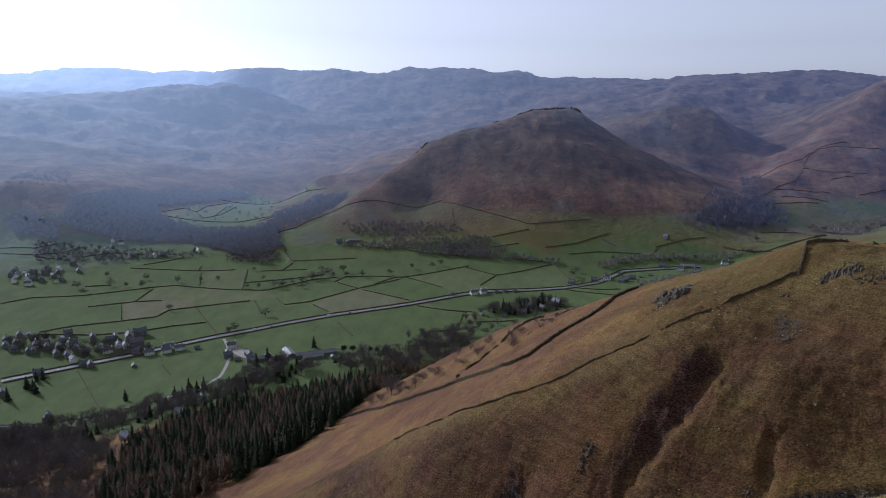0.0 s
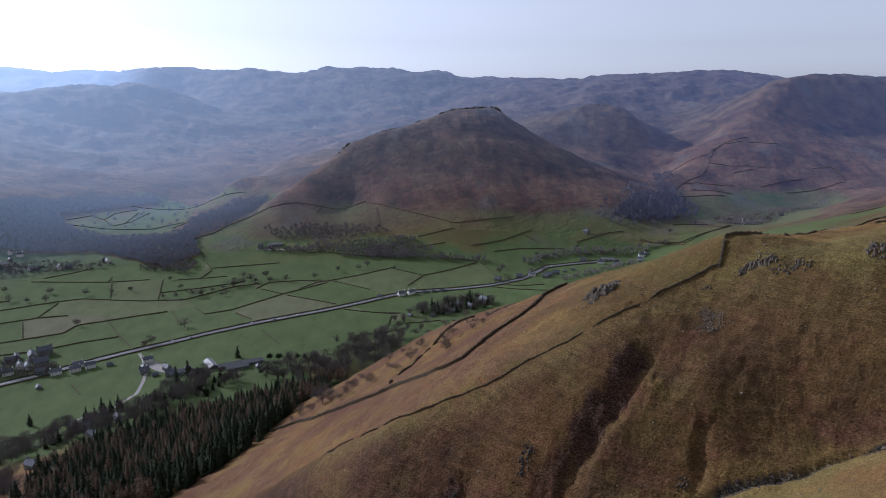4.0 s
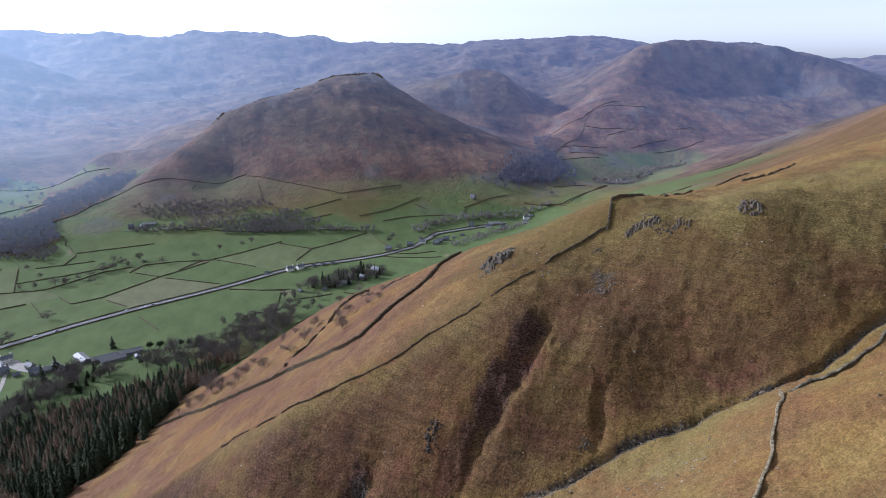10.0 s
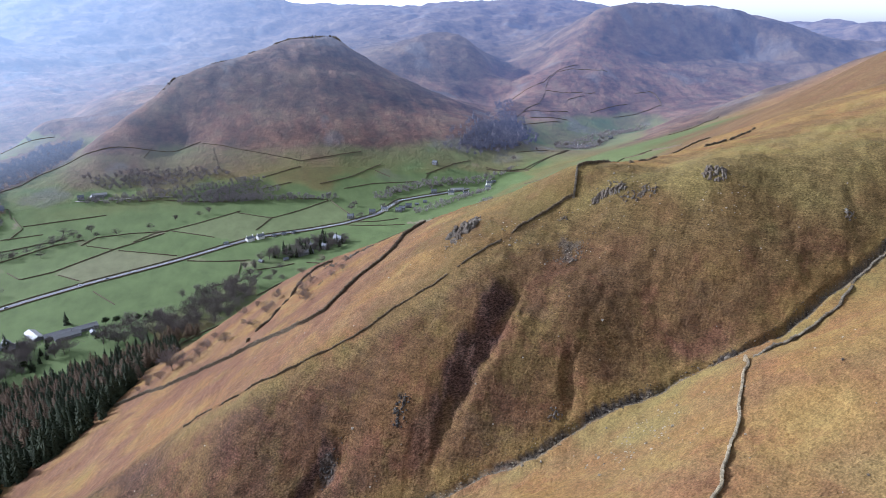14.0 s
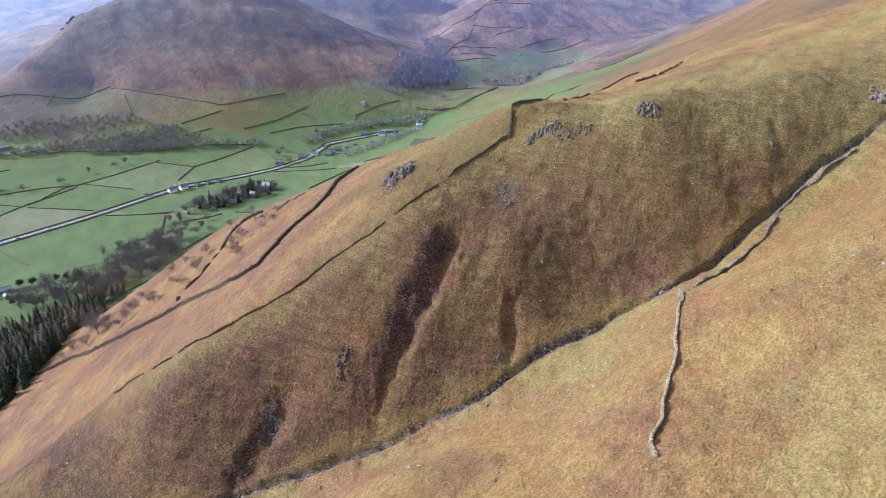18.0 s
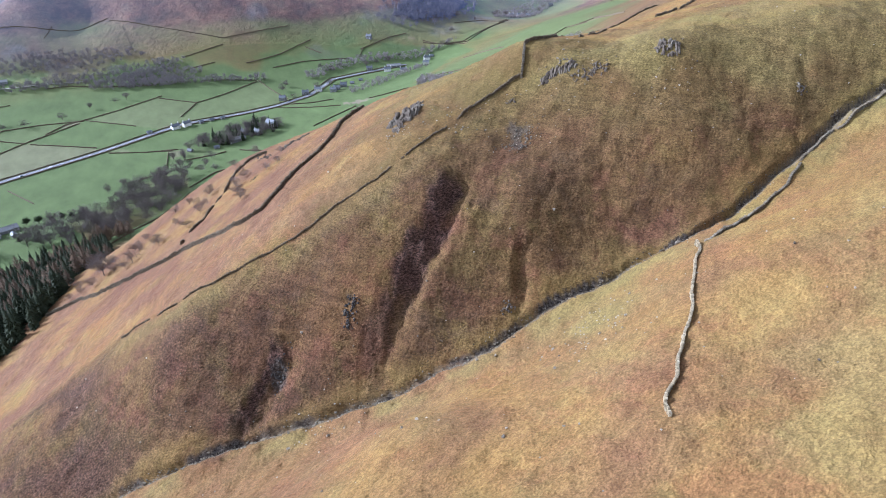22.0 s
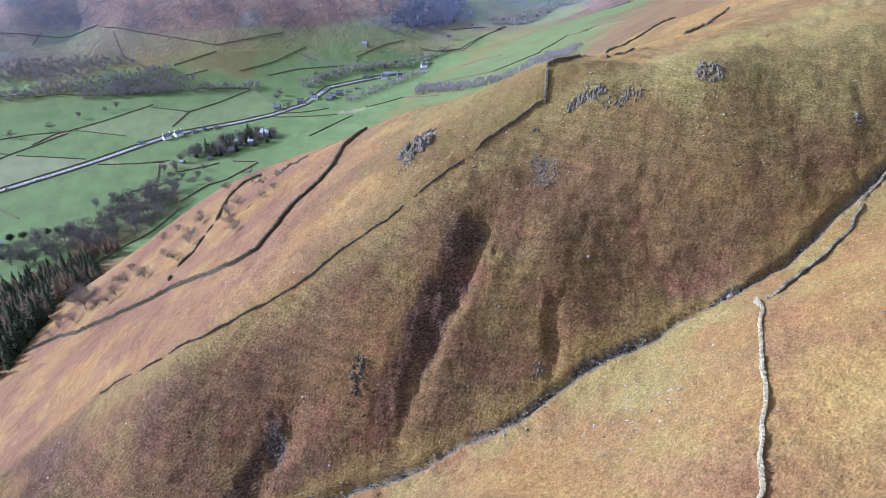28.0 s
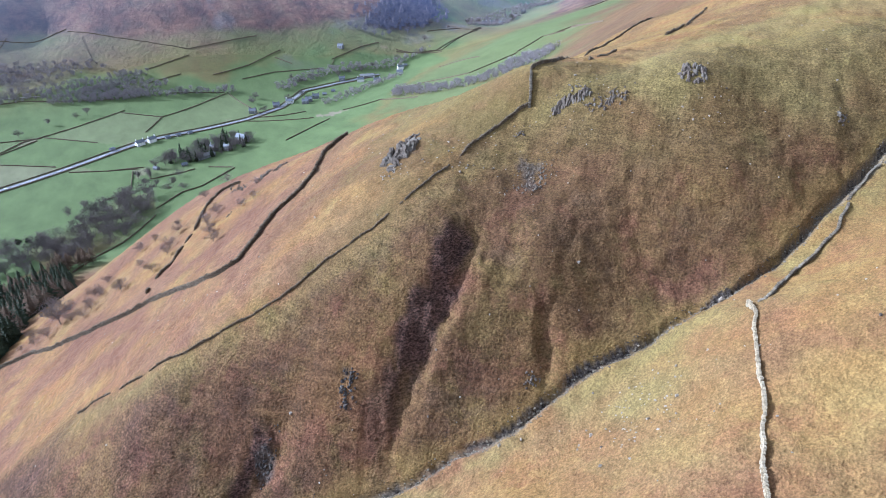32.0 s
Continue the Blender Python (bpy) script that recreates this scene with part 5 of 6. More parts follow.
def house(label, w, l, eaves, ridge, wall_mat, roof_mat, name="house", category="house", chimneys=2, rows=2, windows=True):
    """A gabled house along y: walls, roof slabs, chimneys, windows with frames, and a door."""
    home = thing(name, label, category)
    shell = Pile()
    for s in (-1, 1):
        shell.box((s * (w / 2 - 0.2), 0, eaves / 2 - 0.5), (0.4, l, eaves + 1.0))
    for s in (-1, 1):
        y0, y1 = s * l / 2, s * (l / 2 - 0.4)
        out = [(-w / 2 + 0.4, -1), (w / 2 - 0.4, -1), (w / 2 - 0.4, eaves), (0, ridge - 0.25), (-w / 2 + 0.4, eaves)]
        shell.add([(x, y0, z) for x, z in out] + [(x, y1, z) for x, z in out], [(0, 1, 2, 3, 4)[::s], (9, 8, 7, 6, 5)[::s]] + [tuple((k, 5 + k, 5 + (k + 1) % 5, (k + 1) % 5))[::s] for k in range(5)])
    part("wall", shell.mesh("wall", wall_mat), home)
    roof = part("roof", roof_slabs(w, l, eaves, ridge).mesh("roof", roof_mat), home)
    cap = Pile()
    cap.box((0, 0, ridge + 0.22), (0.4, l + 0.8, 0.2))
    part("ridge_tiles", cap.mesh("ridge_tiles", roof_mat), roof)
    stack = Pile()
    stack.box((0, 0, 0), (0.9, 1.3, 2.2))
    stack.box((0, 0, 1.15), (1.1, 1.5, 0.18))
    for dy in (-0.35, 0.35):
        stack.tube((0, dy, 1.2), (0, dy, 1.75), 0.16, 0.13, 7)
    stack_mesh = stack.mesh("chimney", wall_mat)
    for y in ((-l / 2 + 0.7, l / 2 - 0.7) if chimneys > 1 else (l / 2 - 0.7,) if chimneys else ()):
        part("chimney", stack_mesh, roof).location = (0, y, ridge + 0.6)
    if windows:
        frame_pile, pane_pile = Pile(), Pile()
        for dz, dy, sz, sy in ((0.62, 0, 0.1, 1.1), (-0.66, 0, 0.14, 1.25), (0, 0.5, 1.3, 0.1), (0, -0.5, 1.3, 0.1), (0, 0, 1.3, 0.07)):
            frame_pile.box((0.02, dy, dz), (0.14, sy, sz))
        pane_pile.box((0, 0, 0), (0.06, 0.98, 1.26))
        frame_mesh, pane_mesh = frame_pile.mesh("window_frame", LIMEWASH), pane_pile.mesh("pane", GLASS)
        count = max(2, int(l / 3.2))
        for s in (-1, 1):
            for row in range(rows):
                for k in range(count):
                    y = (k + 0.5) / count * l - l / 2
                    if row == 0 and k == count // 2:
                        continue
                    win = part("window", frame_mesh, home)
                    win.matrix_basis = pose(s * (w / 2 + 0.03), y, 1.5 + 2.6 * row, 0, 0, 0 if s > 0 else 180)
                    part("pane", pane_mesh, win)
        door = Pile()
        door.box((0, 0, 1.0), (0.12, 1.0, 2.05))
        part("door", door.mesh("door", TIMBER), home).location = (w / 2 + 0.04, (count // 2 + 0.5) / count * l - l / 2, 0)
    return home


def settle(home, x, y, turn, size=1.0):
    """The pose of a house on the ground."""
    return Matrix.LocRotScale((x, y, ground_z(x, y)), Euler((0, 0, radians(turn))), None)


TEMPLATES = {
    "white": house("whitewashed cottage with a grey slate roof", 7, 12, 5.2, 8.0, LIMEWASH, SLATE),
    "stone": house("grey slate-stone cottage with a slate roof", 7, 11, 5.2, 8.2, RUBBLE, SLATE),
    "hall": house("tall stone house with gables and chimneys", 9, 17, 7.8, 12.0, RUBBLE, SLATE, rows=3),
    "barn": house("long low barn with a pale sheet roof", 11, 26, 3.6, 6.0, RUBBLE, SHEET, "barn", "barn", 0, 1),
    "shed": house("small outbuilding with a slate roof", 5, 7, 2.6, 4.3, RUBBLE, SLATE, "outbuilding", "outbuilding", 0, 1),
}
PLACES = {
    "white": ((53, 1034, 115), (70, 1040, 118), (-366, 783, 118), (-352, 792, 118), (-473, 753, 40), (-440, 803, 30), (-550, 800, 30), (549, 1190, 80), (905, 1408, 70), (892, 1396, 150), (448, 1150, 70), (-752, 1101, 20), (300, 1110, 60), (-508, 806, 20), (-714, 1333, 20), (-694, 1328, 110), (-641, 1254, 10), (-512, 1283, 40), (-699, 1277, 70), (879, 1402, 60), (-285, 799, 120), (-767, 1085, 30), (-732, 1070, 100), (-386, 777, 118), (785, 1530, 60), (-444, 783, 118), (-430, 802, 30), (-368, 796, 118), (-781, 1115, 20), (-730, 1160, 60), (-590, 1256, 30), (532, 1158, 60), (469, 1124, 70)),
    "stone": ((-505, 771, 35), (-530, 792, 30), (-579, 805, 30), (-565, 822, 120), (-490, 790, 30), (-520, 815, 120), (-455, 790, 100), (-600, 815, 30), (-545, 778, 30), (-470, 775, 120), (-225, 1335, 100), (-205, 1330, 10), (158, 950, 30), (330, 1098, 60), (346, 1108, 70), (321, 1090, 60), (-252, 767, 45), (-278, 764, 120), (-792, 1115, 20), (-741, 1133, 110), (-770, 1125, 60), (-800, 1140, 10), (-720, 1140, 30), (-400, 560, 20), (-420, 550, 100), (420, 1172, 70), (920, 1392, 40), (-500, 640, 70), (-300, 620, 45), (-282, 612, 120), (1010, 1425, 60), (-923, 1373, 20), (-879, 1361, 100), (-696, 1260, 20), (-572, 1256, 90), (-521, 1291, 10), (-742, 1102, 80), (-722, 1093, 20), (-717, 1120, 60), (-690, 1099, 20), (-720, 1190, 110), (-687, 1150, 30), (-745, 1150, 10), (-761, 1132, 100), (-594, 835, 30), (-532, 845, 120), (-489, 768, 30), (-404, 780, 100), (-443, 738, 40), (-490, 710, 110), (-408, 594, 20), (-258, 624, 30), (803, 1520, 100), (466, 1290, 40), (233, 1096, 60), (275, 1104, 70), (-587, 795, 30), (-567, 781, 120), (-539, 778, 30), (-540, 804, 100), (-515, 793, 30), (-505, 810, 120), (-490, 832, 30), (-462, 823, 120), (-459, 833, 30), (-451, 740, 118), (-423, 559, 30), (-496, 654, 40), (-283, 511, 60), (-370, 513, 30), (-329, 433, 80), (-298, 455, 20), (-263, 579, 60), (-243, 748, 110), (-223, 755, 30), (-208, 740, 110), (-758, 1110, 40), (-699, 1302, 30), (-630, 1255, 80), (141, 962, 20)),
    "hall": ((-438, 830, 30), (-430, 846, 120), (-416, 806, 120), (184, 970, 30), (-540, 668, 60)),
    "barn": ((-176, 760, 110), (-150, 768, 110), (-232, 752, 115), (-194, 1342, 95), (470, 1172, 75), (125, 940, 110), (-200, 768, 30), (-165, 752, 112)),
    "shed": ((-285, 782, 30), (-262, 752, 120), (-215, 742, 40), (16, 1031, 115), (92, 1044, 116), (108, 1048, 116), (125, 1050, 116), (365, 1116, 60), (384, 1124, 70), (-330, 795, 118), (60, 930, 40), (95, 925, 100), (-388, 738, 30), (-585, 840, 30), (-465, 820, 60), (-530, 830, 60), (870, 1390, 60), (935, 1402, 60), (562, 1195, 70), (-140, 752, 20)),
}
for kind, places in PLACES.items():
    first = TEMPLATES[kind]
    first["group"] = "valley buildings"
    for k, (x, y, turn) in enumerate(places):
        at = settle(first, x, y, turn)
        if k == 0:
            first.matrix_world = at
        else:
            copy_thing(first, at)


# ---- cars on the road ----
def car(label, paint):
    auto = thing("car", label, "car", group="cars on the main road")
    low, top = Pile(), Pile()
    prof = [(-2.1, 0.35), (2.1, 0.35), (2.15, 0.75), (1.1, 0.92), (-1.9, 0.95), (-2.15, 0.8)]
    low.add([(x, -0.85, z) for x, z in prof] + [(x, 0.85, z) for x, z in prof], [tuple(range(6)), tuple(range(11, 5, -1))] + [(k, 6 + k, 6 + (k + 1) % 6, (k + 1) % 6) for k in range(6)])
    cab = [(-1.8, 0.94), (0.95, 0.92), (0.35, 1.42), (-1.35, 1.45)]
    top.add([(x, -0.75, z) for x, z in cab] + [(x, 0.75, z) for x, z in cab], [tuple(range(4)), tuple(range(7, 3, -1))] + [(k, 4 + k, 4 + (k + 1) % 4, (k + 1) % 4) for k in range(4)])
    part("body", low.mesh("body", paint), auto)
    part("cabin", top.mesh("cabin", GLASS), auto, "dark glazed cabin")
    lid = Pile()
    lid.box((-0.5, 0, 1.46), (1.7, 1.4, 0.05))
    part("car_roof", lid.mesh("car_roof", paint), auto)
    tyre = Pile()
    tyre.tube((0, -0.1, 0), (0, 0.1, 0), 0.33, 0.33, 12)
    wheel_mesh = tyre.mesh("wheel", RUBBER)
    for x in (-1.35, 1.35):
        for y in (-0.78, 0.78):
            part("wheel", wheel_mesh, auto).location = (x, y, 0.33)
    return auto


road_pts, road_turn, road_z = run_along(ROAD_LINE, 2.0)
CARS = {"white": car("white car on the main road", CAR_WHITE), "dark": car("dark car on the main road", CAR_DARK), "red": car("red car on the main road", CAR_RED)}
used = set()
for kind, where, lane in (("white", 0.265, 1), ("dark", 0.285, -1), ("white", 0.36, 1), ("dark", 0.39, -1), ("red", 0.6, 1), ("white", 0.42, -1), ("dark", 0.75, 1), ("white", 0.87, -1)):
    k = int(where * (len(road_pts) - 1))
    (x, y), a = road_pts[k], road_turn[k]
    x, y = x - lane * 2.2 * math.sin(a), y + lane * 2.2 * math.cos(a)
    z = max(ground_z(x + d * math.sin(a), y - d * math.cos(a)) for d in (-3, 0, 3)) + 0.37
    at = Matrix.LocRotScale((x, y, z), Euler((0, 0, a)), None)
    if kind in used:
        copy_thing(CARS[kind], at)
    else:
        CARS[kind].matrix_world = at
        used.add(kind)


# ---- rocks ----
def rock_mesh(seed, material, tall=1.0):
    """An angular block: the hull of scattered points, cut by its own flat faces."""
    rng = random.Random(seed)
    bm = bmesh.new()
    for _ in range(16):
        v = Vector((rng.gauss(0, 1), rng.gauss(0, 1), rng.gauss(0, 1))).normalized() * rng.uniform(0.75, 1.0)
        bm.verts.new((v.x * 0.55, v.y * 0.45, v.z * 0.5 * tall))
    res = bmesh.ops.convex_hull(bm, input=bm.verts)
    bmesh.ops.delete(bm, geom=[g for g in res["geom_interior"] if isinstance(g, bmesh.types.BMVert)], context="VERTS")
    mesh = bpy.data.meshes.new("rock")
    bm.to_mesh(mesh)
    bm.free()
    mesh.materials.append(material)
    return mesh


def rib_mesh(seed, material):
    """A rib of bedrock: an uneven five-sided prism, split at the top and sunk at the foot."""
    rng = random.Random(seed)
    pile, rings = Pile(), []
    angles = sorted(rng.uniform(0, 0.9) + 1.2566 * k for k in range(5))
    for level, girth, shift in ((-0.75, 0.55, 0.0), (0.05, 0.52, 0.03), (0.42, 0.42, 0.10), (0.62, 0.20, 0.16)):
        rings.append([((girth * rng.uniform(0.8, 1.15)) * math.cos(a) + shift, girth * rng.uniform(0.75, 1.1) * math.sin(a), level + rng.uniform(-0.10, 0.10) * (level > 0)) for a in angles])
    verts = [v for ring in rings for v in ring]
    faces = [(5 * r + k, 5 * r + (k + 1) % 5, 5 * r + 5 + (k + 1) % 5, 5 * r + 5 + k) for r in range(3) for k in range(5)]
    pile.add(verts, faces + [(15, 16, 17, 18, 19)])
    return pile.mesh("rock", material)


RIBS = [rib_mesh(s, ROCK) for s in range(70, 76)]
SLABS = [rock_mesh(s, ROCK, 1.35) for s in range(5)]
BLOCKS = [rock_mesh(s, ROCK) for s in range(10, 15)]
WET = [rock_mesh(s, BED_ROCK) for s in range(30, 34)]
PALES = [rock_mesh(s, PALE_ROCK) for s in range(20, 24)]


def outcrop(x, y, along, across, turn, count, size, label, meshes, tilt=0.4, seed=1):
    """A crag of many blocks on a patch of hillside."""
    rng = random.Random(seed)
    crag = thing("rock_outcrop", label, "rock outcrop", pose(x, y, ground_z(x, y)), "crags on the fell")
    base = ground_z(x, y)
    c, s = math.cos(radians(turn)), math.sin(radians(turn))
    for _ in range(count):
        u, v = rng.gauss(0, 0.42) * along, rng.gauss(0, 0.42) * across
        px, py = c * u - s * v, s * u + c * v
        k = size * rng.uniform(0.35, 1.15) * max(0.4, 1 - 0.5 * math.hypot(u / along, v / across))
        stone = part("rock", rng.choice(meshes), crag)
        stone.matrix_basis = Matrix.LocRotScale((px, py, ground_z(x + px, y + py) - base + 0.1 * k), Euler((rng.uniform(-tilt, tilt), rng.uniform(-tilt, tilt), rng.uniform(0, 6.28))), (k * rng.uniform(0.8, 1.4), k * rng.uniform(0.8, 1.2), k * rng.uniform(0.8, 1.3)))


def jointed_crag(x, y, along, across, turn, count, size, dip, label, meshes, seed=1):
    """A crag of tall ribs of rock that stand side by side and lean one way."""
    rng = random.Random(seed)
    base = ground_z(x, y)
    crag = thing("rock_outcrop", label, "rock outcrop", pose(x, y, base), "crags on the fell")
    c, s = math.cos(radians(turn)), math.sin(radians(turn))
    for k in range(count):
        u = (k + rng.uniform(-0.4, 0.4)) / (count - 1) * 2 - 1
        v = rng.uniform(-1, 1) * across * 0.5 * (1 - 0.6 * u * u)
        px, py = c * u * along / 2 - s * v, s * u * along / 2 + c * v
        tall = size * rng.uniform(0.6, 1.3) * (1 - 0.5 * abs(u) ** 1.6) * 0.78
        wide = size * rng.uniform(0.3, 0.66)
        rib = part("rock", rng.choice(meshes), crag)
        rib.matrix_basis = Matrix.LocRotScale((px, py, ground_z(x + px, y + py) - base - 0.06 * tall), Euler((rng.uniform(-0.15, 0.15) - dip, rng.uniform(-0.12, 0.12) + 0.5 * dip, radians(turn) + rng.uniform(-0.35, 0.35))), (wide, wide * rng.uniform(0.9, 1.5), tall))


jointed_crag(92, 241, 15, 8, 25, 62, 3.9, 0.30, "dark jointed crag with steep ribs on the shoulder of the fell", RIBS, seed=21)
jointed_crag(88, 236, 9, 4, 30, 24, 3.0, 0.25, "lower ribs of the jointed crag", RIBS, seed=22)
jointed_crag(98, 246, 9, 3, 25, 14, 2.0, 0.25, "low outcrop above the jointed crag", RIBS, seed=29)
jointed_crag(143, 219, 12, 4, -15, 36, 2.7, 0.60, "pale ribbed crag tilted across the slope below the crest", RIBS, seed=23)
jointed_crag(151, 211, 13, 7, -20, 34, 1.8, 0.45, "broken grey ribs of rock below the crest", RIBS + BLOCKS[:2], seed=24)
jointed_crag(175, 199, 8, 9, 10, 46, 2.5, 0.25, "dark knobbly ribs of rock near the crest", RIBS, seed=25)
jointed_crag(118, 203, 12, 7, 10, 34, 1.6, 0.3, "low ribs of rock among dark heather", RIBS + BLOCKS[:2], seed=26)
jointed_crag(47, 184, 7, 5, 40, 24, 2.4, 0.3, "black ribs of rock beside the gully", WET, seed=27)
jointed_crag(72, 355, 16, 5, 55, 24, 2.6, 0.3, "rough ribs of rock along the edge of the bracken slope", RIBS, seed=28)
outcrop(92, 240, 9, 5, 20, 26, 1.3, "loose blocks about the jointed crag", SLABS, seed=1)
outcrop(98, 248, 5, 2, 20, 22, 1.6, "low rocks above the crag", SLABS, seed=2)
outcrop(145, 221, 12, 4, -20, 26, 1.1, "ribbed grey crag below the crest", SLABS + PALES[:1], 0.6, seed=3)
outcrop(151, 212, 13, 5, -20, 45, 1.1, "scattered grey rocks on the turf", BLOCKS, seed=4)
outcrop(176, 200, 6, 6, 10, 20, 1.0, "dark knobbly crag near the crest", SLABS, seed=5)
outcrop(119, 206, 13, 7, 10, 45, 1.0, "broken rocks in dark heather", BLOCKS, seed=6)
outcrop(125, 222, 5, 2, 0, 20, 1.2, "small rocks below the tumbled wall", BLOCKS, seed=16)
outcrop(47, 184, 5, 3.5, 40, 36, 1.3, "black crag at the side of the gully", WET, seed=7)
outcrop(24, 187, 6, 4, 30, 45, 1.4, "dark broken rocks above the beck", WET, seed=8)
outcrop(256, 160, 9, 5, 70, 60, 4.0, "steep grey crag at the head of the gill", SLABS + PALES[:2], seed=9)
outcrop(204, 166, 3, 2, 30, 20, 1.6, "dark rocks and heather by the gill", BLOCKS, seed=10)
outcrop(84, 232, 7, 3, 20, 30, 1.1, "loose pale stones below the crag", PALES + BLOCKS[:2], 0.8, seed=11)
outcrop(88, 160, 4, 3, 30, 25, 1.2, "eroded rocky bank above the beck", BLOCKS, seed=12)
outcrop(79, 352, 9, 4, 60, 40, 2.0, "rough rocks on the edge of the bracken slope", BLOCKS + SLABS[:2], seed=14)
outcrop(47, 324, 5, 3, 40, 14, 1.1, "small rocks among dead bracken", BLOCKS, seed=15)
outcrop(60, 368, 14, 4, 100, 40, 2.0, "line of rough rocks along the spur", BLOCKS, seed=13)
for k, (x, y, along, size) in enumerate(((262, 1872, 30, 11), (335, 1890, 40, 10), (392, 1900, 18, 15), (215, 1856, 30, 9), (300, 1850, 50, 8), (150, 1822, 40, 7), (60, 1770, 50, 7), (-50, 1695, 40, 7))):
    outcrop(x, y, along, 9, 12 if k < 5 else 35, 26, size, "dark craggy rocks along the summit ridge", SLABS + BLOCKS[:2], 0.5, seed=90 + k)
for k, (x, y, s) in enumerate(((138, 146.5, 2.6), (42, 134, 1.3), (56, 111, 1.2), (58, 113, 0.7), (68, 102, 0.7), (66, 104, 0.6), (165, 188, 1.0), (102, 133, 0.9), (97, 130, 0.8), (112, 137, 1.0), (109, 139, 0.7), (86, 132, 0.8), (91, 136, 0.7), (118, 134, 0.9), (134, 110, 0.9), (150, 95, 1.2), (160, 104, 1.0), (108, 83, 0.8), (172, 100, 1.1), (30, 160, 1.2), (24, 171, 1.6), (70, 178, 0.9), (85, 176, 0.7), (62, 168, 0.8), (97, 175, 0.7), (106, 165, 0.7), (180, 190, 0.9), (214, 176, 0.9), (104, 219, 1.0), (110, 214, 0.8), (78, 150, 1.1), (8, 120, 0.8), (20, 128, 0.7), (125, 95, 0.6), (60, 240, 1.0), (70, 248, 0.9))):
    ob = new("boulder", PALES[k % 4] if k % 3 != 2 else BLOCKS[k % 5])
    ob.matrix_world = Matrix.LocRotScale((x, y, ground_z(x, y) + 0.12 * s), Euler((RNG.uniform(-0.3, 0.3), RNG.uniform(-0.3, 0.3), RNG.uniform(0, 6))), (s, s, s))
    tagged(ob, "pale boulder lying on the grassy hillside" if k % 3 != 2 else "grey boulder lying on the grassy hillside", "boulder", "loose boulders")


# ---- the beck ----
tagged(new("beck", ribbon([p for p in GILL_BED if p[0] > -60], 0.35, -0.4, 2.0).mesh("beck", WATER)), "narrow beck running over stones in the gill", "water", kind="structure")


def gravel_bed():
    rng, pile = random.Random(9), Pile()
    pts, turn, zs = run_along([p for p in GILL_BED if p[0] > -60], 0.5)
    for (x, y), a in zip(pts, turn):
        for _ in range(2):
            off = rng.gauss(0, 0.7)
            px, py = x - off * math.sin(a) + rng.uniform(-0.4, 0.4), y + off * math.cos(a) + rng.uniform(-0.4, 0.4)
            s = rng.uniform(0.2, 0.6) * (1.5 if rng.random() < 0.06 else 1)
            pile.box((px, py, ground_z(px, py) + 0.12 * s), (s, s * 0.8, s * 0.55), rng.uniform(0, 3), 0, 0.3, rng)
    tagged(new("beck_stones", pile.mesh("beck_stones", GREY_STONE)), "grey stones along the bed of the beck", "stones", kind="stuff")


gravel_bed()
# Rocks coloured near black, so that the cut bank reads as deep shade.
for k, (x, y, turn) in enumerate(((60, 161, 20), (68, 158, 10), (80, 157, 0), (92, 156, 0), (104, 155, -10), (116, 153, -5), (128, 151, -5), (144, 149, 0), (156, 149, 5), (168, 150, 10), (180, 151, 10), (196, 153, 10), (212, 155, 5), (228, 157, 5), (44, 164, 20), (28, 171, 20), (12, 176, 20))):
    outcrop(x, y, 8, 1.0, turn, 14, 0.55, "dark wet rocks deepening the shade in the beck bank", WET, 0.5, seed=60 + k)


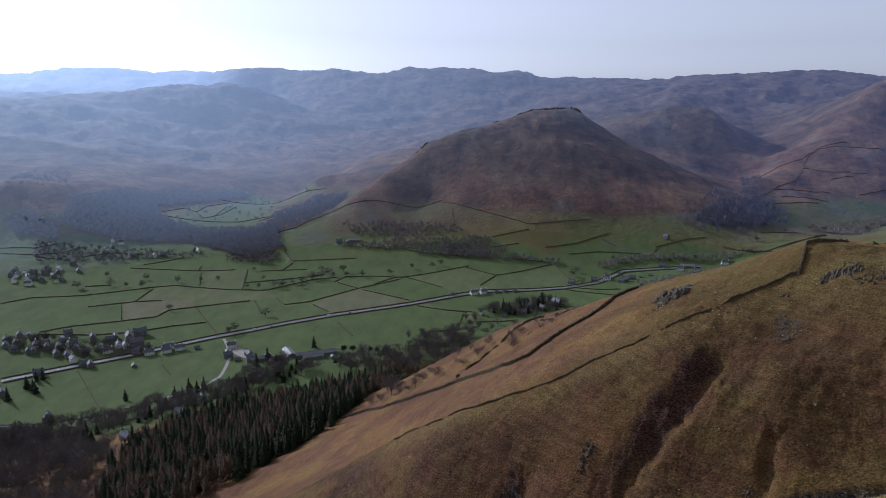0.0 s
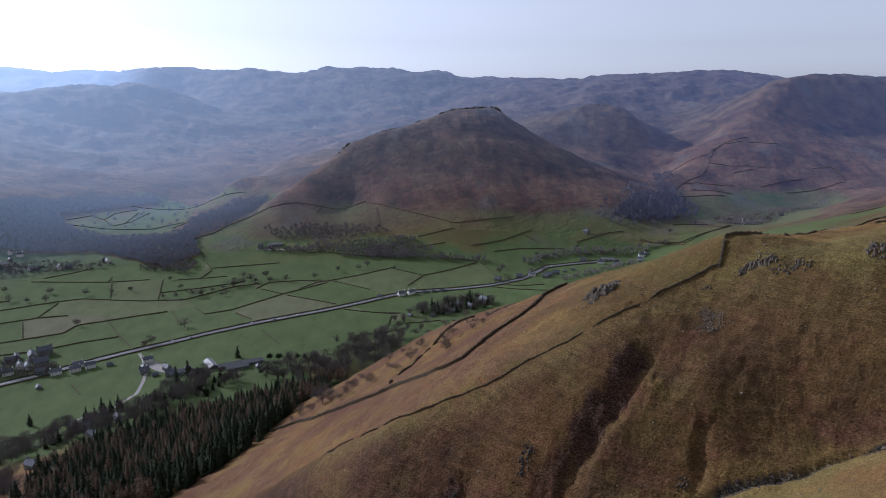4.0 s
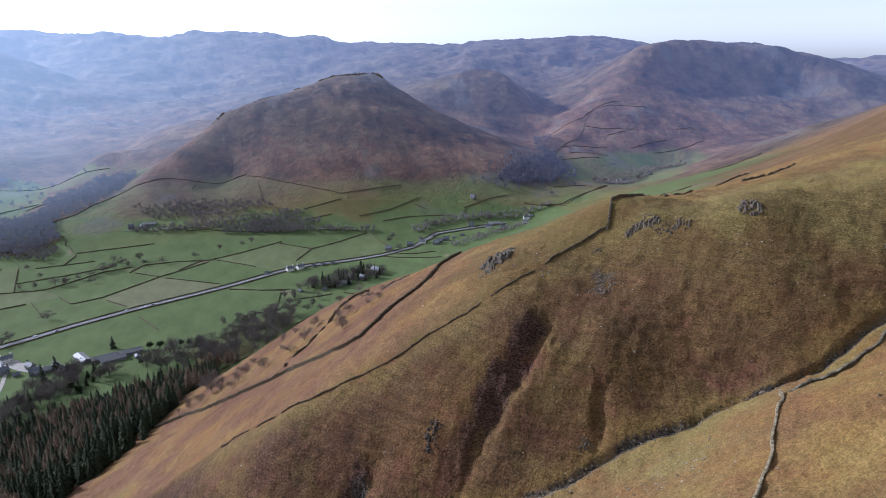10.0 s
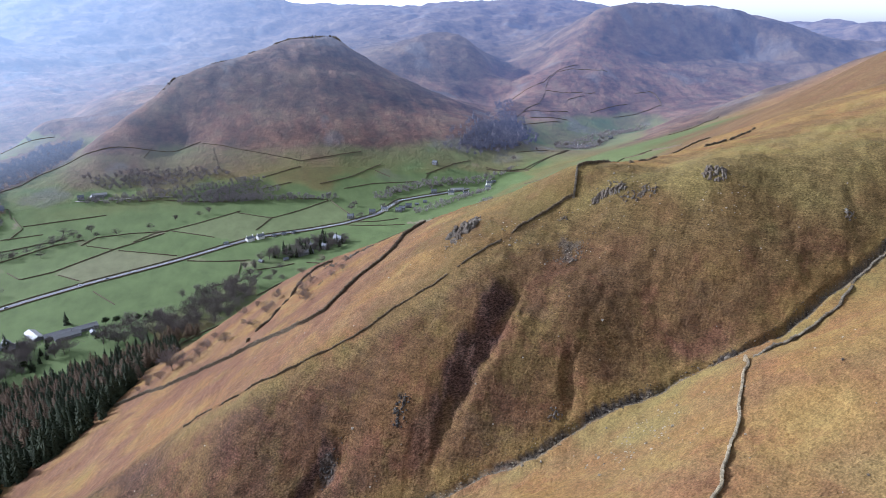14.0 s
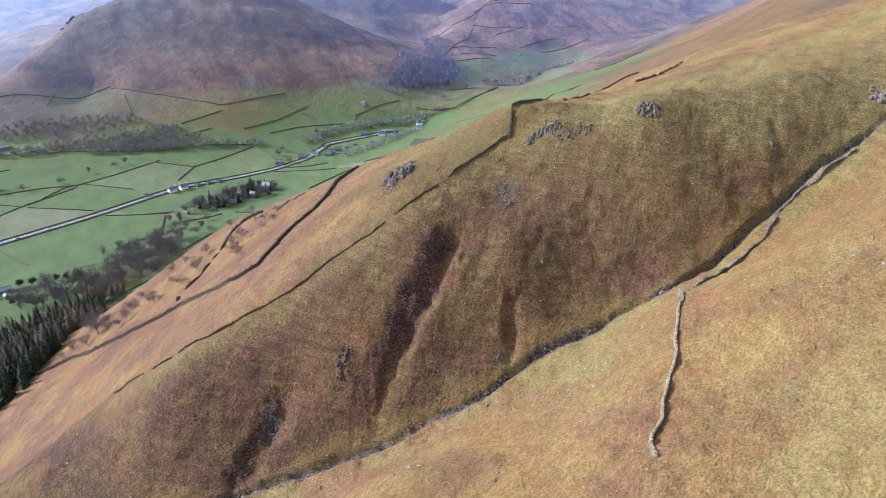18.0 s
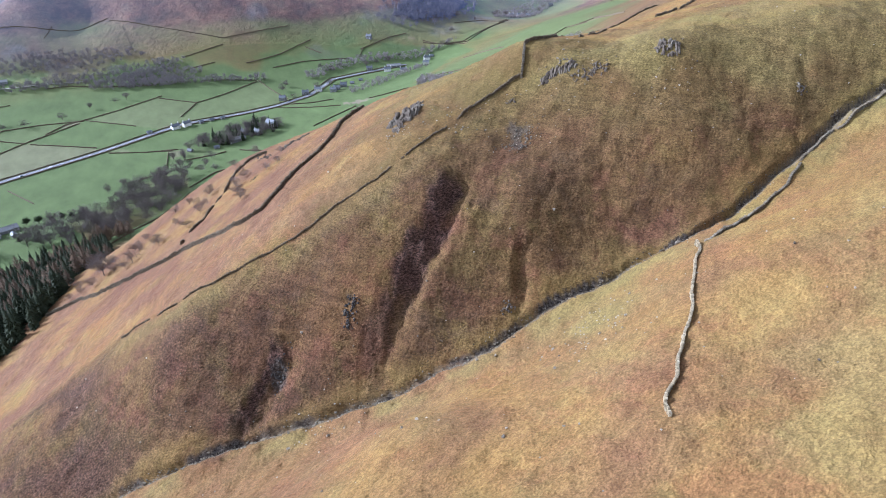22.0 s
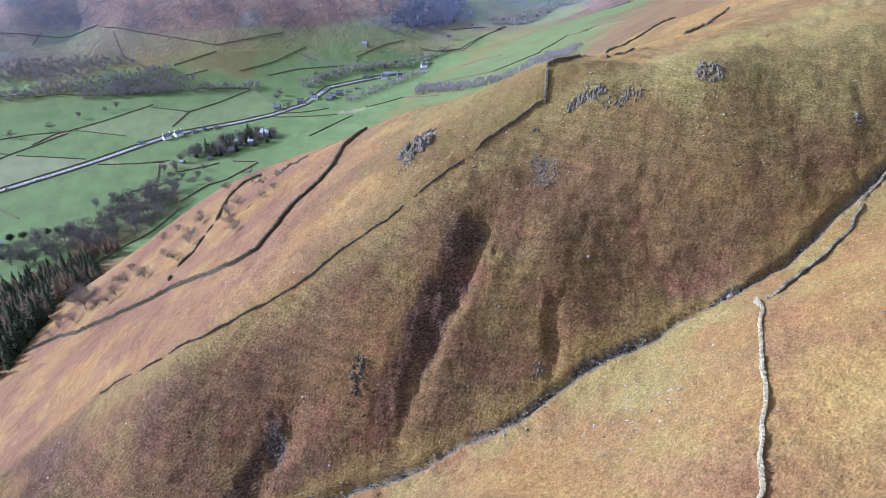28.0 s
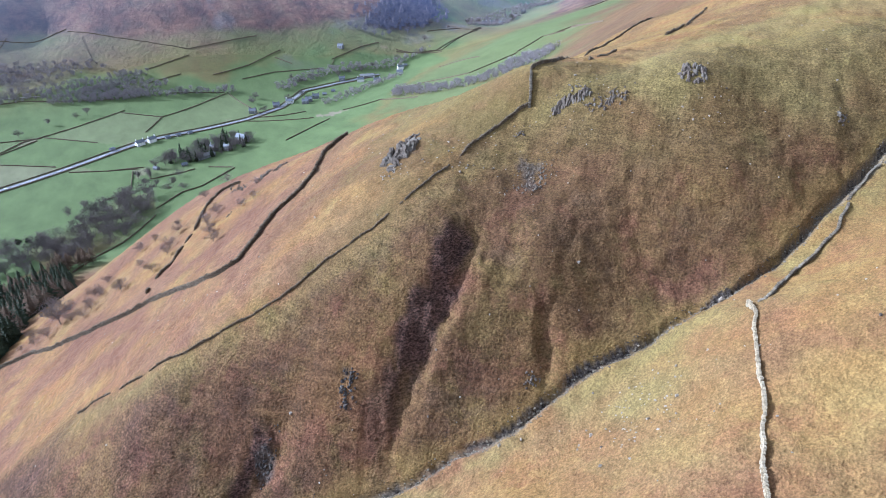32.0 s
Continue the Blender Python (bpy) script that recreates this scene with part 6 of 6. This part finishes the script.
# ---- tussocks ----
def tussocks(count=70000):
    rng = np.random.RandomState(4)
    r = 75 + 400 * rng.rand(count * 2) ** 0.75
    a = np.radians(rng.uniform(-40, 72, count * 2))
    x, y = r * np.sin(a), 20 + r * np.cos(a)
    dry = np.ones(len(x), bool)
    for line in (GILL_BED,):
        dry &= line_distance(x, y, line)[0] > 2.2
    near = RELIEFS[0]
    pick = dry & (x > -138) & (x < 298) & (y > 72) & (y < 428) & (vnoise(x / 14, y / 14, 12) + 0.6 * rng.rand(len(x)) > -0.35)
    x, y = x[pick][:count], y[pick][:count]
    z, n = near.many(x, y), len(x)
    w, h = rng.uniform(0.25, 0.6, n), rng.uniform(0.08, 0.24, n)
    turn = rng.uniform(0, 6.28, n)
    verts = np.zeros((n, 6, 3))
    for k in range(5):
        ang = turn + k * 1.2566
        rad = w * rng.uniform(0.7, 1.25, n)
        verts[:, k, 0], verts[:, k, 1] = x + rad * np.cos(ang), y + rad * np.sin(ang)
        verts[:, k, 2] = near.many(verts[:, k, 0], verts[:, k, 1]) - 0.06
    verts[:, 5] = np.stack([x + rng.uniform(-0.2, 0.2, n), y + rng.uniform(-0.2, 0.2, n), z + h], 1)
    tris = (np.array([[k, (k + 1) % 5, 5] for k in range(5)])[None] + (np.arange(n) * 6)[:, None, None]).reshape(-1, 3)
    flat = verts.reshape(-1, 3)
    mesh = tri_mesh("tussocks", flat, tris, [MATERIALS["moor_and_meadow"]])
    mesh.polygons.foreach_set("use_smooth", np.ones(len(tris), bool))
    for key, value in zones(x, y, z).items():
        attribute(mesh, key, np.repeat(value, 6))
    tagged(new("tussocks", mesh), "tufts of coarse hill grass and dead bracken", "grass", kind="stuff")


tussocks()


def loose_stones(count=520):
    """Small stones lying about on the grass, thicker below the crags."""
    rng, pile = random.Random(17), Pile()
    while count:
        if rng.random() < 0.5:
            x, y = rng.uniform(-40, 250), rng.uniform(80, 320)
        else:
            cx, cy, r = rng.choice(((86, 231, 10), (146, 214, 12), (118, 203, 12), (103, 134, 14), (172, 190, 10), (108, 225, 12), (30, 165, 10), (95, 132, 10)))
            x, y = rng.gauss(cx, r * 0.6), rng.gauss(cy, r * 0.5)
        s = rng.uniform(0.15, 0.42) * (1.8 if rng.random() < 0.07 else 1)
        pile.box((x, y, ground_z(x, y) + 0.1 * s), (s * 1.2, s, s * 0.7), rng.uniform(0, 3.1), 0, 0.35, rng)
        count -= 1
    tagged(new("loose_stones", pile.mesh("loose_stones", PALE_ROCK)), "small pale stones strewn over the hillside grass", "stones", kind="stuff")


loose_stones()
